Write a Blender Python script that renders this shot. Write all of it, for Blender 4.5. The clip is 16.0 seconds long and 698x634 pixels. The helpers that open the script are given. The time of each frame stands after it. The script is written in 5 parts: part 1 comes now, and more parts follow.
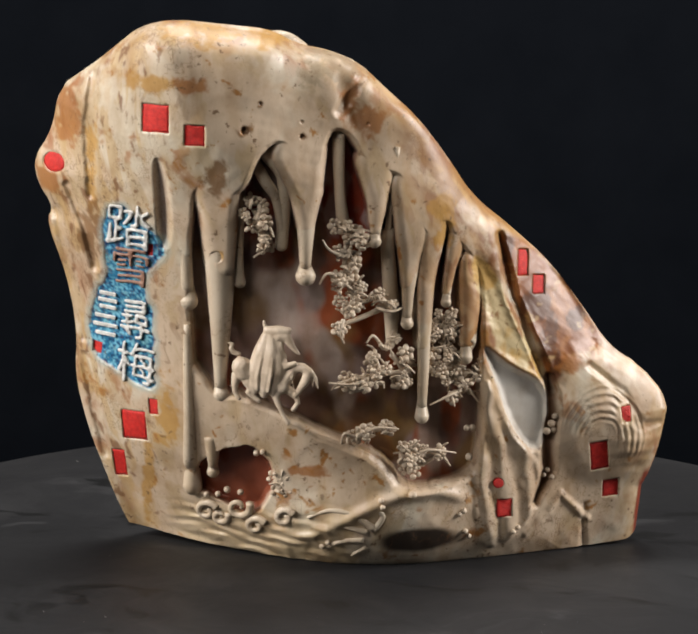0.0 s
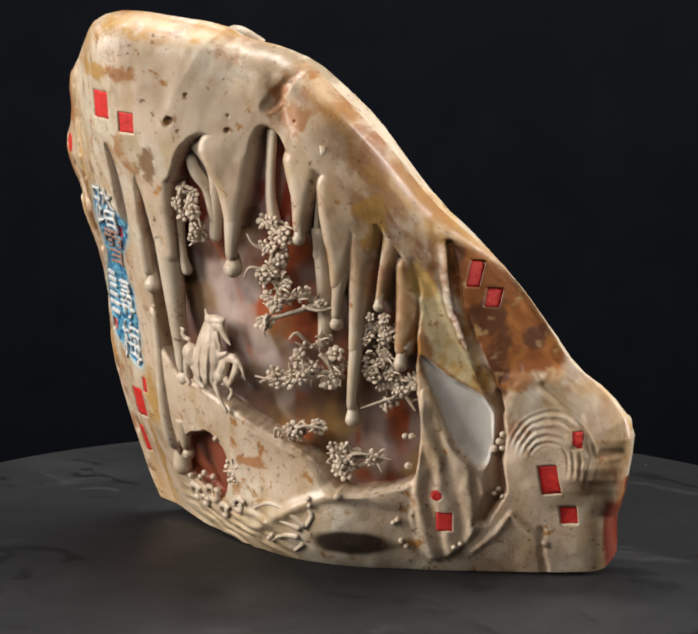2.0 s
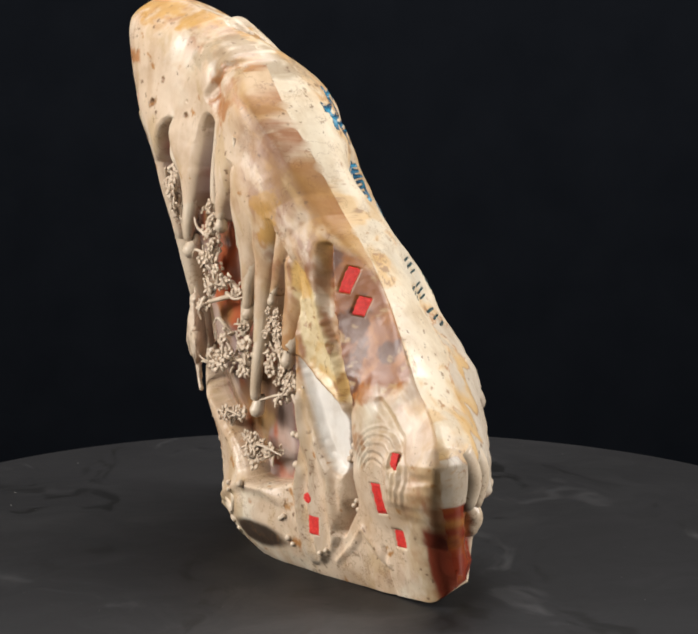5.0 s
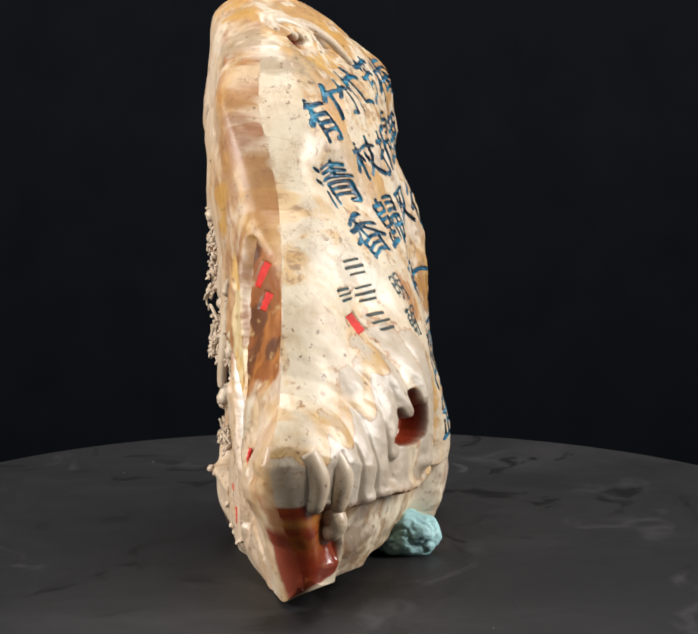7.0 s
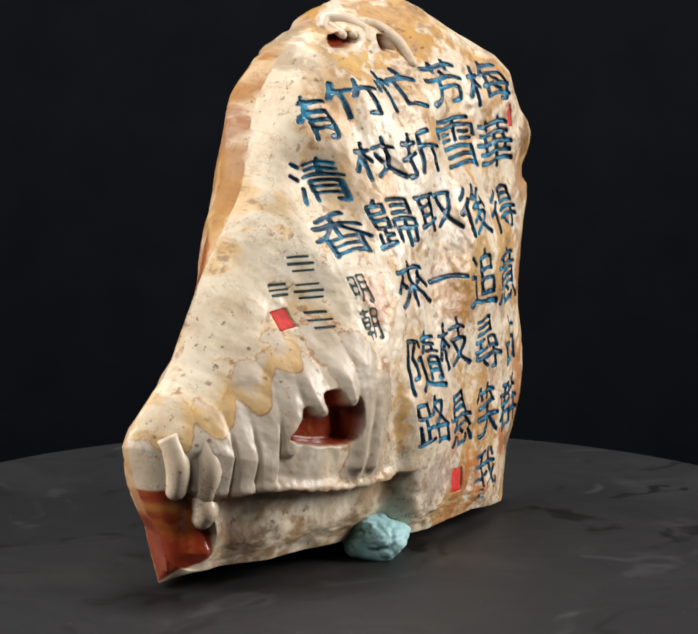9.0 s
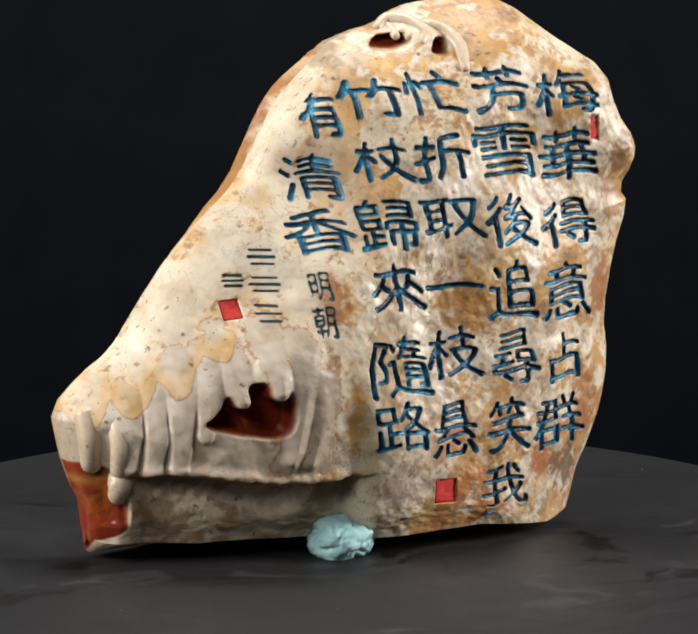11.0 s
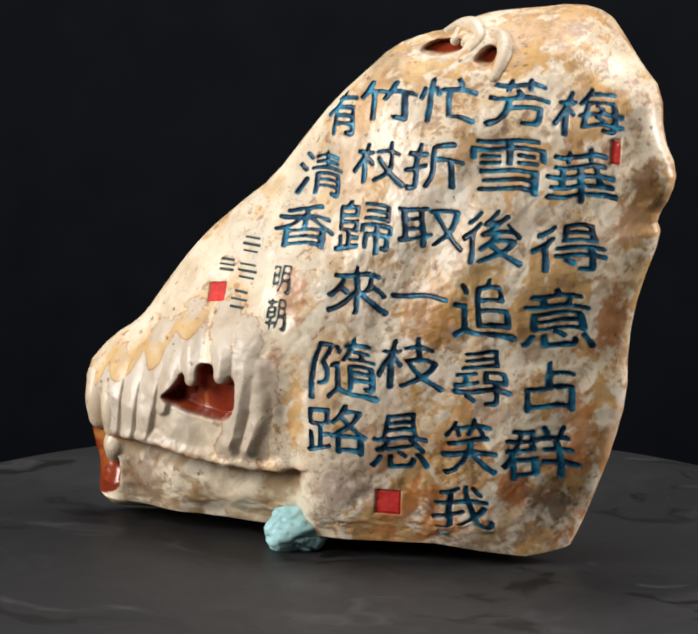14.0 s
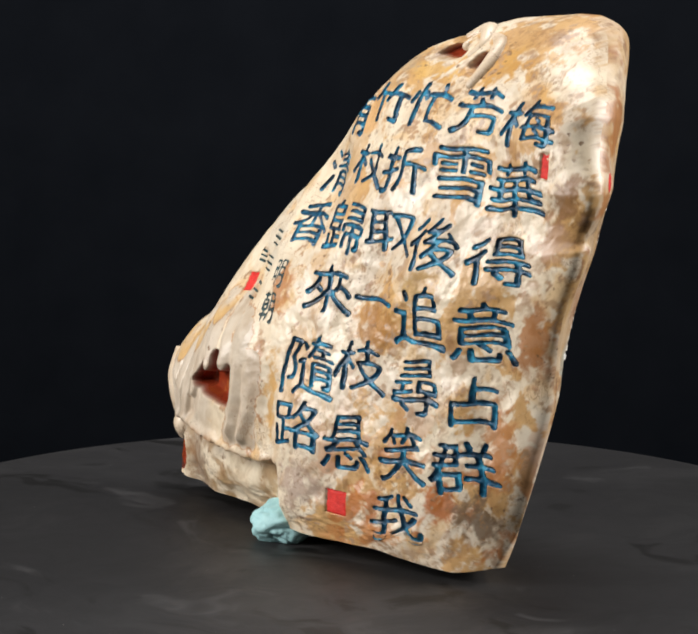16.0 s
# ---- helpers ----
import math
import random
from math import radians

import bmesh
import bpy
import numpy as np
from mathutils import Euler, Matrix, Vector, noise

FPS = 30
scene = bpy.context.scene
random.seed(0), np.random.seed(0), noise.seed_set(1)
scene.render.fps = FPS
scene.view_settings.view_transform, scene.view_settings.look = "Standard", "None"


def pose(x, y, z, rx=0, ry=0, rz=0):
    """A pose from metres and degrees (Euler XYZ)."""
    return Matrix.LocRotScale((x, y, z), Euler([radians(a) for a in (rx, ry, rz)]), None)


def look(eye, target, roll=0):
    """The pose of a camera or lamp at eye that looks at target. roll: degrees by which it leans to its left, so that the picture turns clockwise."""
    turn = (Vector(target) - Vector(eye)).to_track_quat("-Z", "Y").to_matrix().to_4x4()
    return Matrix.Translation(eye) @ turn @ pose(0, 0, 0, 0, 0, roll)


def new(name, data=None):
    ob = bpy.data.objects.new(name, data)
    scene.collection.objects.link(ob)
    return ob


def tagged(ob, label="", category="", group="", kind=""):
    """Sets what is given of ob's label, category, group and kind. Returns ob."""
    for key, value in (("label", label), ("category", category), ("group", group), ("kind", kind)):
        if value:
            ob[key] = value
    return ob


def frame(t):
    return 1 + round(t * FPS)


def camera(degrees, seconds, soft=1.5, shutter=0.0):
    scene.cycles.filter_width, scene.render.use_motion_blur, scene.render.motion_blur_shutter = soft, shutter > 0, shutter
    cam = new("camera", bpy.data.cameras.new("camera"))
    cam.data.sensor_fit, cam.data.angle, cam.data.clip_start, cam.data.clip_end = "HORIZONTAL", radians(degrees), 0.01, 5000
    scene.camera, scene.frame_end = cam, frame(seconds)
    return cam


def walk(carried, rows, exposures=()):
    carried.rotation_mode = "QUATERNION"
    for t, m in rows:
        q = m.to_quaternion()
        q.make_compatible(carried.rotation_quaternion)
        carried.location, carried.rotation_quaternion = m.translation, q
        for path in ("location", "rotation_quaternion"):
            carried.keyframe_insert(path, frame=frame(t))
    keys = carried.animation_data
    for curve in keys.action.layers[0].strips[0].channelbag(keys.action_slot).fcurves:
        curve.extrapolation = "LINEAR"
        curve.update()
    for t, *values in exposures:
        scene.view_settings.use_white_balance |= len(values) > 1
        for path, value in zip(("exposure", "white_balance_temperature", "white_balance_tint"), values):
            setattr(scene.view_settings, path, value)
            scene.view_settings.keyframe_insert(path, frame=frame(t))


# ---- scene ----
# Carved soapstone on a dark turntable in a black studio; the turntable makes about two thirds of a turn.
MM = 0.001

# ---- camera: still, on a tripod about a metre away ----
cam = camera(12.03, 16.0, soft=2.2)
EYE = pose(0, -1, 0.2494, 90 - 10.191, 0, 0.137) @ pose(0, 0, 0, 0, 0, 0.441)
walk(cam, [(0, EYE), (16, EYE)], exposures=[(0, 0.0), (16, 0.0)])

# ---- light: soft boxes above and in front, dark room ----
world = bpy.data.worlds.new("studio_dark")
world.use_nodes = True
world.node_tree.nodes["Background"].inputs[0].default_value = (0.5, 0.55, 0.65, 1)
world.node_tree.nodes["Background"].inputs[1].default_value = 0.004
scene.world = world


def softbox(name, eye, target, sx, sy, watts, colour):
    lamp = bpy.data.lights.new(name, "AREA")
    lamp.shape, lamp.size, lamp.size_y, lamp.energy, lamp.color = "RECTANGLE", sx, sy, watts, colour
    ob = new(name, lamp)
    ob.matrix_world = look(eye, target)
    return ob


softbox("softbox_front", (-0.6, -0.9, 0.9), (0, 0, 0.08), 0.5, 0.35, 5.5, (1.0, 0.95, 0.90))
softbox("softbox_left", (-1.0, -0.25, 0.50), (0, 0, 0.08), 0.35, 0.6, 15.2, (1.0, 0.95, 0.91))
softbox("softbox_right", (1.0, 0.02, 0.54), (0, 0, 0.08), 0.35, 0.6, 16.9, (1.0, 0.95, 0.91))
softbox("softbox_top", (0.0, 0.30, 0.95), (0, 0, 0.08), 0.5, 0.25, 6.8, (1.0, 0.97, 0.95))


# ---- materials ----
def material(name):
    mat = bpy.data.materials.new(name)
    mat.use_nodes = True
    nt = mat.node_tree
    return mat, nt, nt.nodes["Principled BSDF"]


def noise_node(nt, scale, detail=4.0, rough=0.6, coords=None):
    n = nt.nodes.new("ShaderNodeTexNoise")
    n.inputs["Scale"].default_value, n.inputs["Detail"].default_value, n.inputs["Roughness"].default_value = scale, detail, rough
    if coords is not None:
        nt.links.new(coords, n.inputs["Vector"])
    return n


def ramp(nt, fac, stops):
    r = nt.nodes.new("ShaderNodeValToRGB")
    while len(r.color_ramp.elements) < len(stops):
        r.color_ramp.elements.new(0.5)
    for e, (p, c) in zip(r.color_ramp.elements, stops):
        e.position, e.color = p, (*c, 1)
    nt.links.new(fac, r.inputs[0])
    return r


def mixed(nt, fac, a, b, blend="MIX"):
    n = nt.nodes.new("ShaderNodeMix")
    n.data_type, n.blend_type = "RGBA", blend
    for socket, v in ((n.inputs[0], fac), (n.inputs[6], a), (n.inputs[7], b)):
        if hasattr(v, "is_linked"):
            nt.links.new(v, socket)
        else:
            socket.default_value = v
    return n.outputs[2]


def bumped(nt, bsdf, height, strength, distance):
    b = nt.nodes.new("ShaderNodeBump")
    b.inputs["Strength"].default_value, b.inputs["Distance"].default_value = strength, distance
    nt.links.new(height, b.inputs["Height"])
    nt.links.new(b.outputs[0], bsdf.inputs["Normal"])


def simple(name, stops, scale, rough, bump=0.2, distance=0.0004, metal=0.0, coat=0.0):
    """A surface of noisy colours between the stops, at a scale of features per metre."""
    mat, nt, bsdf = material(name)
    co = nt.nodes.new("ShaderNodeTexCoord").outputs["Object"]
    n = noise_node(nt, scale, 5, 0.6, co)
    nt.links.new(ramp(nt, n.outputs[0], stops).outputs[0], bsdf.inputs["Base Color"])
    f = noise_node(nt, scale * 5, 3, 0.6, co)
    bumped(nt, bsdf, f.outputs[0], bump, distance)
    bsdf.inputs["Roughness"].default_value, bsdf.inputs["Metallic"].default_value = rough, metal
    bsdf.inputs["Coat Weight"].default_value = coat
    return mat


def stone_material(name="polished_soapstone", plain=None):
    """Polished soapstone: the stone's own colour zones, cloudy variation, fine dark flecks and veins."""
    mat, nt, bsdf = material(name)
    co = nt.nodes.new("ShaderNodeTexCoord").outputs["Object"]
    if plain:
        zone = nt.nodes.new("ShaderNodeRGB")
        zone.outputs[0].default_value = (*plain, 1)
    else:
        zone = nt.nodes.new("ShaderNodeVertexColor")
        zone.layer_name = "zone"
    veined = None if plain else zone.outputs["Alpha"]

    def only_veined(mask):
        return mask if plain else mixed(nt, 1.0, mask, veined, "MULTIPLY")
    cloud = noise_node(nt, 60, 6, 0.65, co)
    tone = ramp(nt, cloud.outputs[0], [(0.28, (0.74, 0.665, 0.585)), (0.5, (0.97, 0.95, 0.92)), (0.72, (1.06, 1.06, 1.06))])
    base = mixed(nt, 1.0, zone.outputs[0], tone.outputs[0], "MULTIPLY")
    squeeze = nt.nodes.new("ShaderNodeMapping")
    squeeze.inputs["Scale"].default_value = (1, 1, 0.3)
    nt.links.new(co, squeeze.inputs["Vector"])
    run = noise_node(nt, 130, 5, 0.6, squeeze.outputs[0])
    runs = ramp(nt, run.outputs[0], [(0.36, (0.78, 0.69, 0.58)), (0.52, (1, 1, 1))])
    base = mixed(nt, 0.5, base, runs.outputs[0], "MULTIPLY")
    vein = noise_node(nt, 75, 5, 0.7, co)
    line = ramp(nt, vein.outputs[0], [(0.488, (0, 0, 0)), (0.5, (0.6, 0.6, 0.6)), (0.512, (0, 0, 0))])
    spots = ramp(nt, noise_node(nt, 24, 2, 0.5, co).outputs[0], [(0.5, (0, 0, 0)), (0.6, (1, 1, 1))])
    base = mixed(nt, only_veined(mixed(nt, 1.0, line.outputs[0], spots.outputs[0], "MULTIPLY")), base, (0.24, 0.12, 0.05, 1))
    fleck = noise_node(nt, 420, 3, 0.55, co)
    where = noise_node(nt, 38, 2, 0.5, co)
    dots = ramp(nt, fleck.outputs[0], [(0.63, (0, 0, 0)), (0.69, (1, 1, 1))])
    areas = ramp(nt, where.outputs[0], [(0.45, (0, 0, 0)), (0.58, (0.85, 0.85, 0.85))])
    both = mixed(nt, 1.0, dots.outputs[0], areas.outputs[0], "MULTIPLY")
    base = mixed(nt, only_veined(both), base, (0.16, 0.085, 0.04, 1))
    scratch = nt.nodes.new("ShaderNodeMapping")
    scratch.inputs["Scale"].default_value, scratch.inputs["Rotation"].default_value = (1, 0.5, 0.28), (0.3, 0.7, 0.2)
    nt.links.new(co, scratch.inputs["Vector"])
    hair = ramp(nt, noise_node(nt, 190, 3, 0.55, scratch.outputs[0]).outputs[0], [(0.558, (0, 0, 0)), (0.564, (0.75, 0.75, 0.75)), (0.570, (0, 0, 0))])
    spread = ramp(nt, noise_node(nt, 45, 2, 0.5, co).outputs[0], [(0.50, (0, 0, 0)), (0.60, (1, 1, 1))])
    base = mixed(nt, only_veined(mixed(nt, 1.0, hair.outputs[0], spread.outputs[0], "MULTIPLY")), base, (0.20, 0.09, 0.035, 1))
    nt.links.new(base, bsdf.inputs["Base Color"])
    fine = noise_node(nt, 900, 4, 0.6, co)
    bumped(nt, bsdf, fine.outputs[0], 0.12, 0.0003)
    r = ramp(nt, cloud.outputs[0], [(0.3, (0.46, 0.46, 0.46)), (0.7, (0.31, 0.31, 0.31))])
    nt.links.new(r.outputs[0] if plain else mixed(nt, veined, (0.2, 0.2, 0.2, 1), r.outputs[0]), bsdf.inputs["Roughness"])
    bsdf.inputs["Specular IOR Level"].default_value = 0.5
    return mat


STONE = stone_material()
IVORY = simple("carved_pale_stone", [(0.3, (0.48, 0.37, 0.26)), (0.6, (0.66, 0.54, 0.41)), (0.8, (0.72, 0.62, 0.49))], 260, 0.42)
DRIP = stone_material("drip_soapstone", (0.62, 0.525, 0.405))
RED = simple("cinnabar_paint", [(0.35, (0.50, 0.012, 0.008)), (0.6, (0.68, 0.024, 0.016)), (0.8, (0.76, 0.06, 0.04))], 700, 0.6, 0.6)
INK = simple("blue_green_paint", [(0.36, (0.004, 0.020, 0.042)), (0.50, (0.012, 0.10, 0.19)), (0.64, (0.035, 0.30, 0.47))], 200, 0.4, 0.4)
INK_FINE = simple("dark_green_paint", [(0.35, (0.01, 0.02, 0.02)), (0.7, (0.02, 0.08, 0.09))], 330, 0.5, 0.3)
CHALK = simple("white_raised_stone", [(0.3, (0.5, 0.48, 0.44)), (0.7, (0.78, 0.77, 0.74))], 500, 0.5, 0.4)
RUST = simple("brown_raised_stone", [(0.3, (0.22, 0.1, 0.06)), (0.7, (0.42, 0.26, 0.19))], 500, 0.5, 0.4)
PUTTY = simple("blue_tack_putty", [(0.3, (0.27, 0.50, 0.53)), (0.7, (0.38, 0.64, 0.66))], 160, 0.6, 0.4, 0.0006)


def slate_material():
    """Dark slate: soft clouds, pale wiped smears, short dark scuffs and a little dust."""
    mat, nt, bsdf = material("dark_slate")
    co = nt.nodes.new("ShaderNodeTexCoord").outputs["Object"]
    bent = noise_node(nt, 11, 3, 0.5, co)
    vec = mixed(nt, 0.15, co, bent.outputs[1])
    n = noise_node(nt, 13, 7, 0.62, vec)
    base = ramp(nt, n.outputs[0], [(0.3, (0.007, 0.007, 0.008)), (0.5, (0.012, 0.012, 0.013)), (0.72, (0.026, 0.026, 0.027))]).outputs[0]
    long = nt.nodes.new("ShaderNodeMapping")
    long.inputs["Scale"].default_value, long.inputs["Rotation"].default_value = (0.22, 1, 1), (0, 0, 0.5)
    nt.links.new(vec, long.inputs["Vector"])
    scuff = noise_node(nt, 60, 4, 0.6, long.outputs[0])
    base = mixed(nt, ramp(nt, scuff.outputs[0], [(0.60, (0, 0, 0)), (0.66, (0.9, 0.9, 0.9))]).outputs[0], base, (0.003, 0.003, 0.003, 1))
    pale = noise_node(nt, 34, 4, 0.6, long.outputs[0])
    base = mixed(nt, ramp(nt, pale.outputs[0], [(0.60, (0, 0, 0)), (0.74, (0.6, 0.6, 0.6))]).outputs[0], base, (0.06, 0.06, 0.062, 1))
    dust = noise_node(nt, 520, 2, 0.5, co)
    base = mixed(nt, ramp(nt, dust.outputs[0], [(0.775, (0, 0, 0)), (0.80, (1, 1, 1))]).outputs[0], base, (0.35, 0.34, 0.32, 1))
    nt.links.new(base, bsdf.inputs["Base Color"])
    bumped(nt, bsdf, n.outputs[0], 0.25, 0.002)
    rr = ramp(nt, n.outputs[0], [(0.3, (0.62, 0.62, 0.62)), (0.7, (0.46, 0.46, 0.46))])
    nt.links.new(rr.outputs[0], bsdf.inputs["Roughness"])
    bsdf.inputs["Specular IOR Level"].default_value = 0.25
    return mat


SLATE = slate_material()
CLOTH = simple("black_cloth", [(0.3, (0.0112, 0.0136, 0.0184)), (0.7, (0.0145, 0.0173, 0.0230))], 20, 1.0, 0.2)
CLOTH.node_tree.nodes["Principled BSDF"].inputs["Specular IOR Level"].default_value = 0.0


# ---- helpers for building ----
def part(name, bm, mat, parent, label=""):
    me = bpy.data.meshes.new(name)
    bm.to_mesh(me)
    bm.free()
    me.materials.append(mat)
    for p in me.polygons:
        p.use_smooth = True
    ob = new(name, me)
    ob.parent = parent
    if label:
        ob["label"] = label
    return ob


PERM = np.random.RandomState(7).permutation(512)


def lattice(ix, iz, seed):
    return PERM[(PERM[(ix + 31 * seed) & 511] + iz) & 511] / 511.0


def vnoise(x, z, seed=0):
    """Smooth value noise, 0 to 1."""
    ix, iz = np.floor(x).astype(int), np.floor(z).astype(int)
    u, v = x - ix, z - iz
    u, v = u * u * (3 - 2 * u), v * v * (3 - 2 * v)
    a = lattice(ix, iz, seed) * (1 - u) + lattice(ix + 1, iz, seed) * u
    b = lattice(ix, iz + 1, seed) * (1 - u) + lattice(ix + 1, iz + 1, seed) * u
    return a * (1 - v) + b * v


def fbm(x, z, seed=0, octaves=4):
    s, w, total = 0.0, 0.5, 0.0
    for k in range(octaves):
        x, z = 0.8 * x - 0.6 * z, 0.6 * x + 0.8 * z
        s = s + w * vnoise(x * 2 ** k + 11.3 * k, z * 2 ** k + 5.7 * k, seed + k)
        total += w
        w *= 0.55
    return s / total


def fbm3(x, y, z, seed=0, octaves=5):
    """The same in space, so that patterns wrap round the stone unstretched."""
    total, w, norm = 0.0, 0.5, 0.0
    bend = vnoise(1.3 * x + 0.7 * y, 1.3 * z - 0.7 * y, seed + 40) - 0.5
    x, y, z = x + 0.9 * bend, y, z - 0.9 * bend
    for k in range(octaves):
        x, y, z = 0.8 * x - 0.6 * z, y, 0.6 * x + 0.8 * z
        x, y, z = 0.8 * x + 0.6 * y, 0.8 * y - 0.6 * x, z
        q = y * 2 ** k + 3.1 * k
        iy = np.floor(q).astype(int)
        v = q - iy
        v = v * v * (3 - 2 * v)
        px, pz = x * 2 ** k + 11.3 * k, z * 2 ** k + 5.7 * k
        ix, iz = np.floor(px).astype(int), np.floor(pz).astype(int)
        a, c = px - ix, pz - iz
        a, c = a * a * (3 - 2 * a), c * c * (3 - 2 * c)
        layer = 0.0
        for dy, wy in ((0, 1 - v), (1, v)):
            s0 = (iy + dy) * 57 + 13 * (seed + k)
            lo = lattice(ix, iz, s0) * (1 - a) + lattice(ix + 1, iz, s0) * a
            hi = lattice(ix, iz + 1, s0) * (1 - a) + lattice(ix + 1, iz + 1, s0) * a
            layer = layer + wy * (lo * (1 - c) + hi * c)
        total = total + w * layer
        norm += w
        w *= 0.55
    return total / norm


def step(a, b, v):
    u = np.clip((v - a) / (b - a), 0, 1)
    return u * u * (3 - 2 * u)


def seg_gap(X, Z, a, b):
    ex, ez = b[0] - a[0], b[1] - a[1]
    t = np.clip(((X - a[0]) * ex + (Z - a[1]) * ez) / max(ex * ex + ez * ez, 1e-9), 0, 1)
    return np.hypot(X - a[0] - t * ex, Z - a[1] - t * ez), t


def inside(X, Z, poly):
    """Signed distance to a polygon in mm, positive inside."""
    best, odd = np.full(np.shape(X), 1e9), np.zeros(np.shape(X), bool)
    for a, b in zip(poly, poly[1:] + poly[:1]):
        best = np.minimum(best, seg_gap(X, Z, a, b)[0])
        if a[1] != b[1]:
            odd ^= ((a[1] > Z) != (b[1] > Z)) & (X < (b[0] - a[0]) * (Z - a[1]) / (b[1] - a[1]) + a[0])
    return np.where(odd, best, -best)


def stroke(X, Z, pts):
    """Signed distance to a thick line of (x, z, radius), positive inside."""
    best = np.full(np.shape(X), -1e9)
    for a, b in zip(pts, pts[1:]):
        d, t = seg_gap(X, Z, a, b)
        best = np.maximum(best, a[2] + t * (b[2] - a[2]) - d)
    return best


def bump_at(X, Z, x, z, rx, rz):
    return np.exp(-((X - x) / rx) ** 2 - ((Z - z) / rz) ** 2)


def smooth(poly):
    """The polygon with its corners cut twice."""
    for _ in range(2):
        poly = [(a[0] * w + b[0] * (1 - w), a[1] * w + b[1] * (1 - w)) for a, b in zip(poly, poly[1:] + poly[:1]) for w in (0.75, 0.25)]
    return poly


def blend(col, target, mask):
    return col + (np.array(target) - col) * np.clip(mask, 0, 1)[..., None]


# ---- the stone: outline in mm, seen from the front, and how thick it is to both sides ----
OUTLINE = [(-67.1, 0.0), (-73.9, 13.9), (-78.8, 25.8), (-82.5, 35.9), (-86.3, 51.8), (-85.4, 66.1), (-88.7, 84.1), (-94.7, 100.3),
           (-92.3, 104.6), (-97.0, 112.0), (-98.3, 119.5), (-92.5, 128.6), (-90.4, 141.9), (-81.7, 148.7), (-73.8, 156.0), (-66.9, 162.2),
           (-57.0, 164.8), (-40.4, 163.2), (-28.6, 161.5), (-20.9, 156.5), (-11.3, 154.5), (-2.4, 150.5), (4.6, 143.1), (14.3, 133.7),
           (23.4, 122.6), (32.8, 109.1), (44.6, 100.3), (57.6, 89.5), (68.4, 74.9), (76.2, 62.9), (85.9, 56.8), (95.1, 46.2),
           (93.1, 34.6), (90.4, 23.6), (87.0, 16.1), (87.8, 3.1), (80.3, 0.0)]
RIM = OUTLINE[1:-2] + [(OUTLINE[-2][0], -30), (OUTLINE[0][0], -30)]
RIM = [(a[0] * w + b[0] * (1 - w), a[1] * w + b[1] * (1 - w)) for a, b in zip(RIM, RIM[1:] + RIM[:1]) for w in (0.75, 0.25)]


def swell(X, Z, k):
    """A smooth cubic sheet over the outline, in mm."""
    x, z = X / 100, (Z - 70) / 100
    return (k[0] + k[1] * x + k[2] * z + k[3] * x * x + k[4] * x * z + k[5] * z * z
            + k[6] * x ** 3 + k[7] * x * x * z + k[8] * x * z * z + k[9] * z ** 3)


def middle(X, Z):
    return swell(X, Z, (-11.29, 0.53, -20.84, 5.39, 1.35, -2.63, -12.81, 10.23, 14.81, -3.82))


def edge_round(X, Z, radius):
    u = 1 - np.clip(inside(X, Z, RIM) / radius, 0, 1)
    return np.sqrt(np.maximum(1 - u * u, 0))


def front_base(X, Z):
    """The front of the raw stone, in mm."""
    t = swell(X, Z, (33.22, -12.56, -11.37, -28.79, -14.86, -6.94, 15.08, 21.80, 27.12, 20.47))
    t = t + 2.5 * bump_at(X, Z, -40, 130, 22, 14) + 3.0 * bump_at(X, Z, -6, 150, 7, 8) + 4.0 * bump_at(X, Z, -8, 10, 26, 14) - 7.0 * bump_at(X, Z, 14, 129, 13, 16) - 3.4 * step(108, 138, Z) * step(-30, 0, X) + 1.2 * step(115, 140, Z) * step(-38, -52, X)
    g = edge_round(X, Z, 40.4) ** (1 - 0.25 * step(68, 84, X) * step(34, 14, Z))
    return middle(X, Z) - np.maximum(t, 4) * g - 1.6 * (fbm(X / 16, Z / 16, 3) - 0.5) * g


def back_base(X, Z):
    t = swell(X, Z, (31.35, 3.48, -4.08, -16.44, -10.15, -25.92, 3.88, -2.29, -44.13, 6.12))
    t = t - 6 * bump_at(X, Z, 15, 113, 9, 14) - 5 * bump_at(X, Z, 42, 76, 12, 12) + 3.5 * bump_at(X, Z, -2, 36, 13, 24) + 3 * bump_at(X, Z, -8, 136, 8, 8)
    t = t - 2.8 * step(5, 13, X) * step(62, 34, Z) * step(60, 40, X)
    t = t - 2.0 * bump_at(X, Z, -28 - 0.5 * (Z - 96), 96, 7, 26) + 1.8 * bump_at(X, Z, -40 - 0.5 * (Z - 90), 90, 6, 24) - 2.2 * bump_at(X, Z, -70, 46, 6, 18) + 1.6 * bump_at(X, Z, -60, 60, 7, 14)
    t = t - 2.5 * bump_at(X, Z, -47, 118, 9, 10) + 8.0 * bump_at(X, Z, 3, 145, 11, 9) + 6.0 * bump_at(X, Z, 12, 131, 10, 12) + 3.0 * step(112, 140, Z) * step(10, -15, X)
    g = edge_round(X, Z, 47.7) ** (1 - 0.25 * step(68, 84, X) * step(34, 14, Z))
    return middle(X, Z) + np.maximum(t, 4) * g + 3.0 * (fbm(X / 17, Z / 17, 9) - 0.5) * g


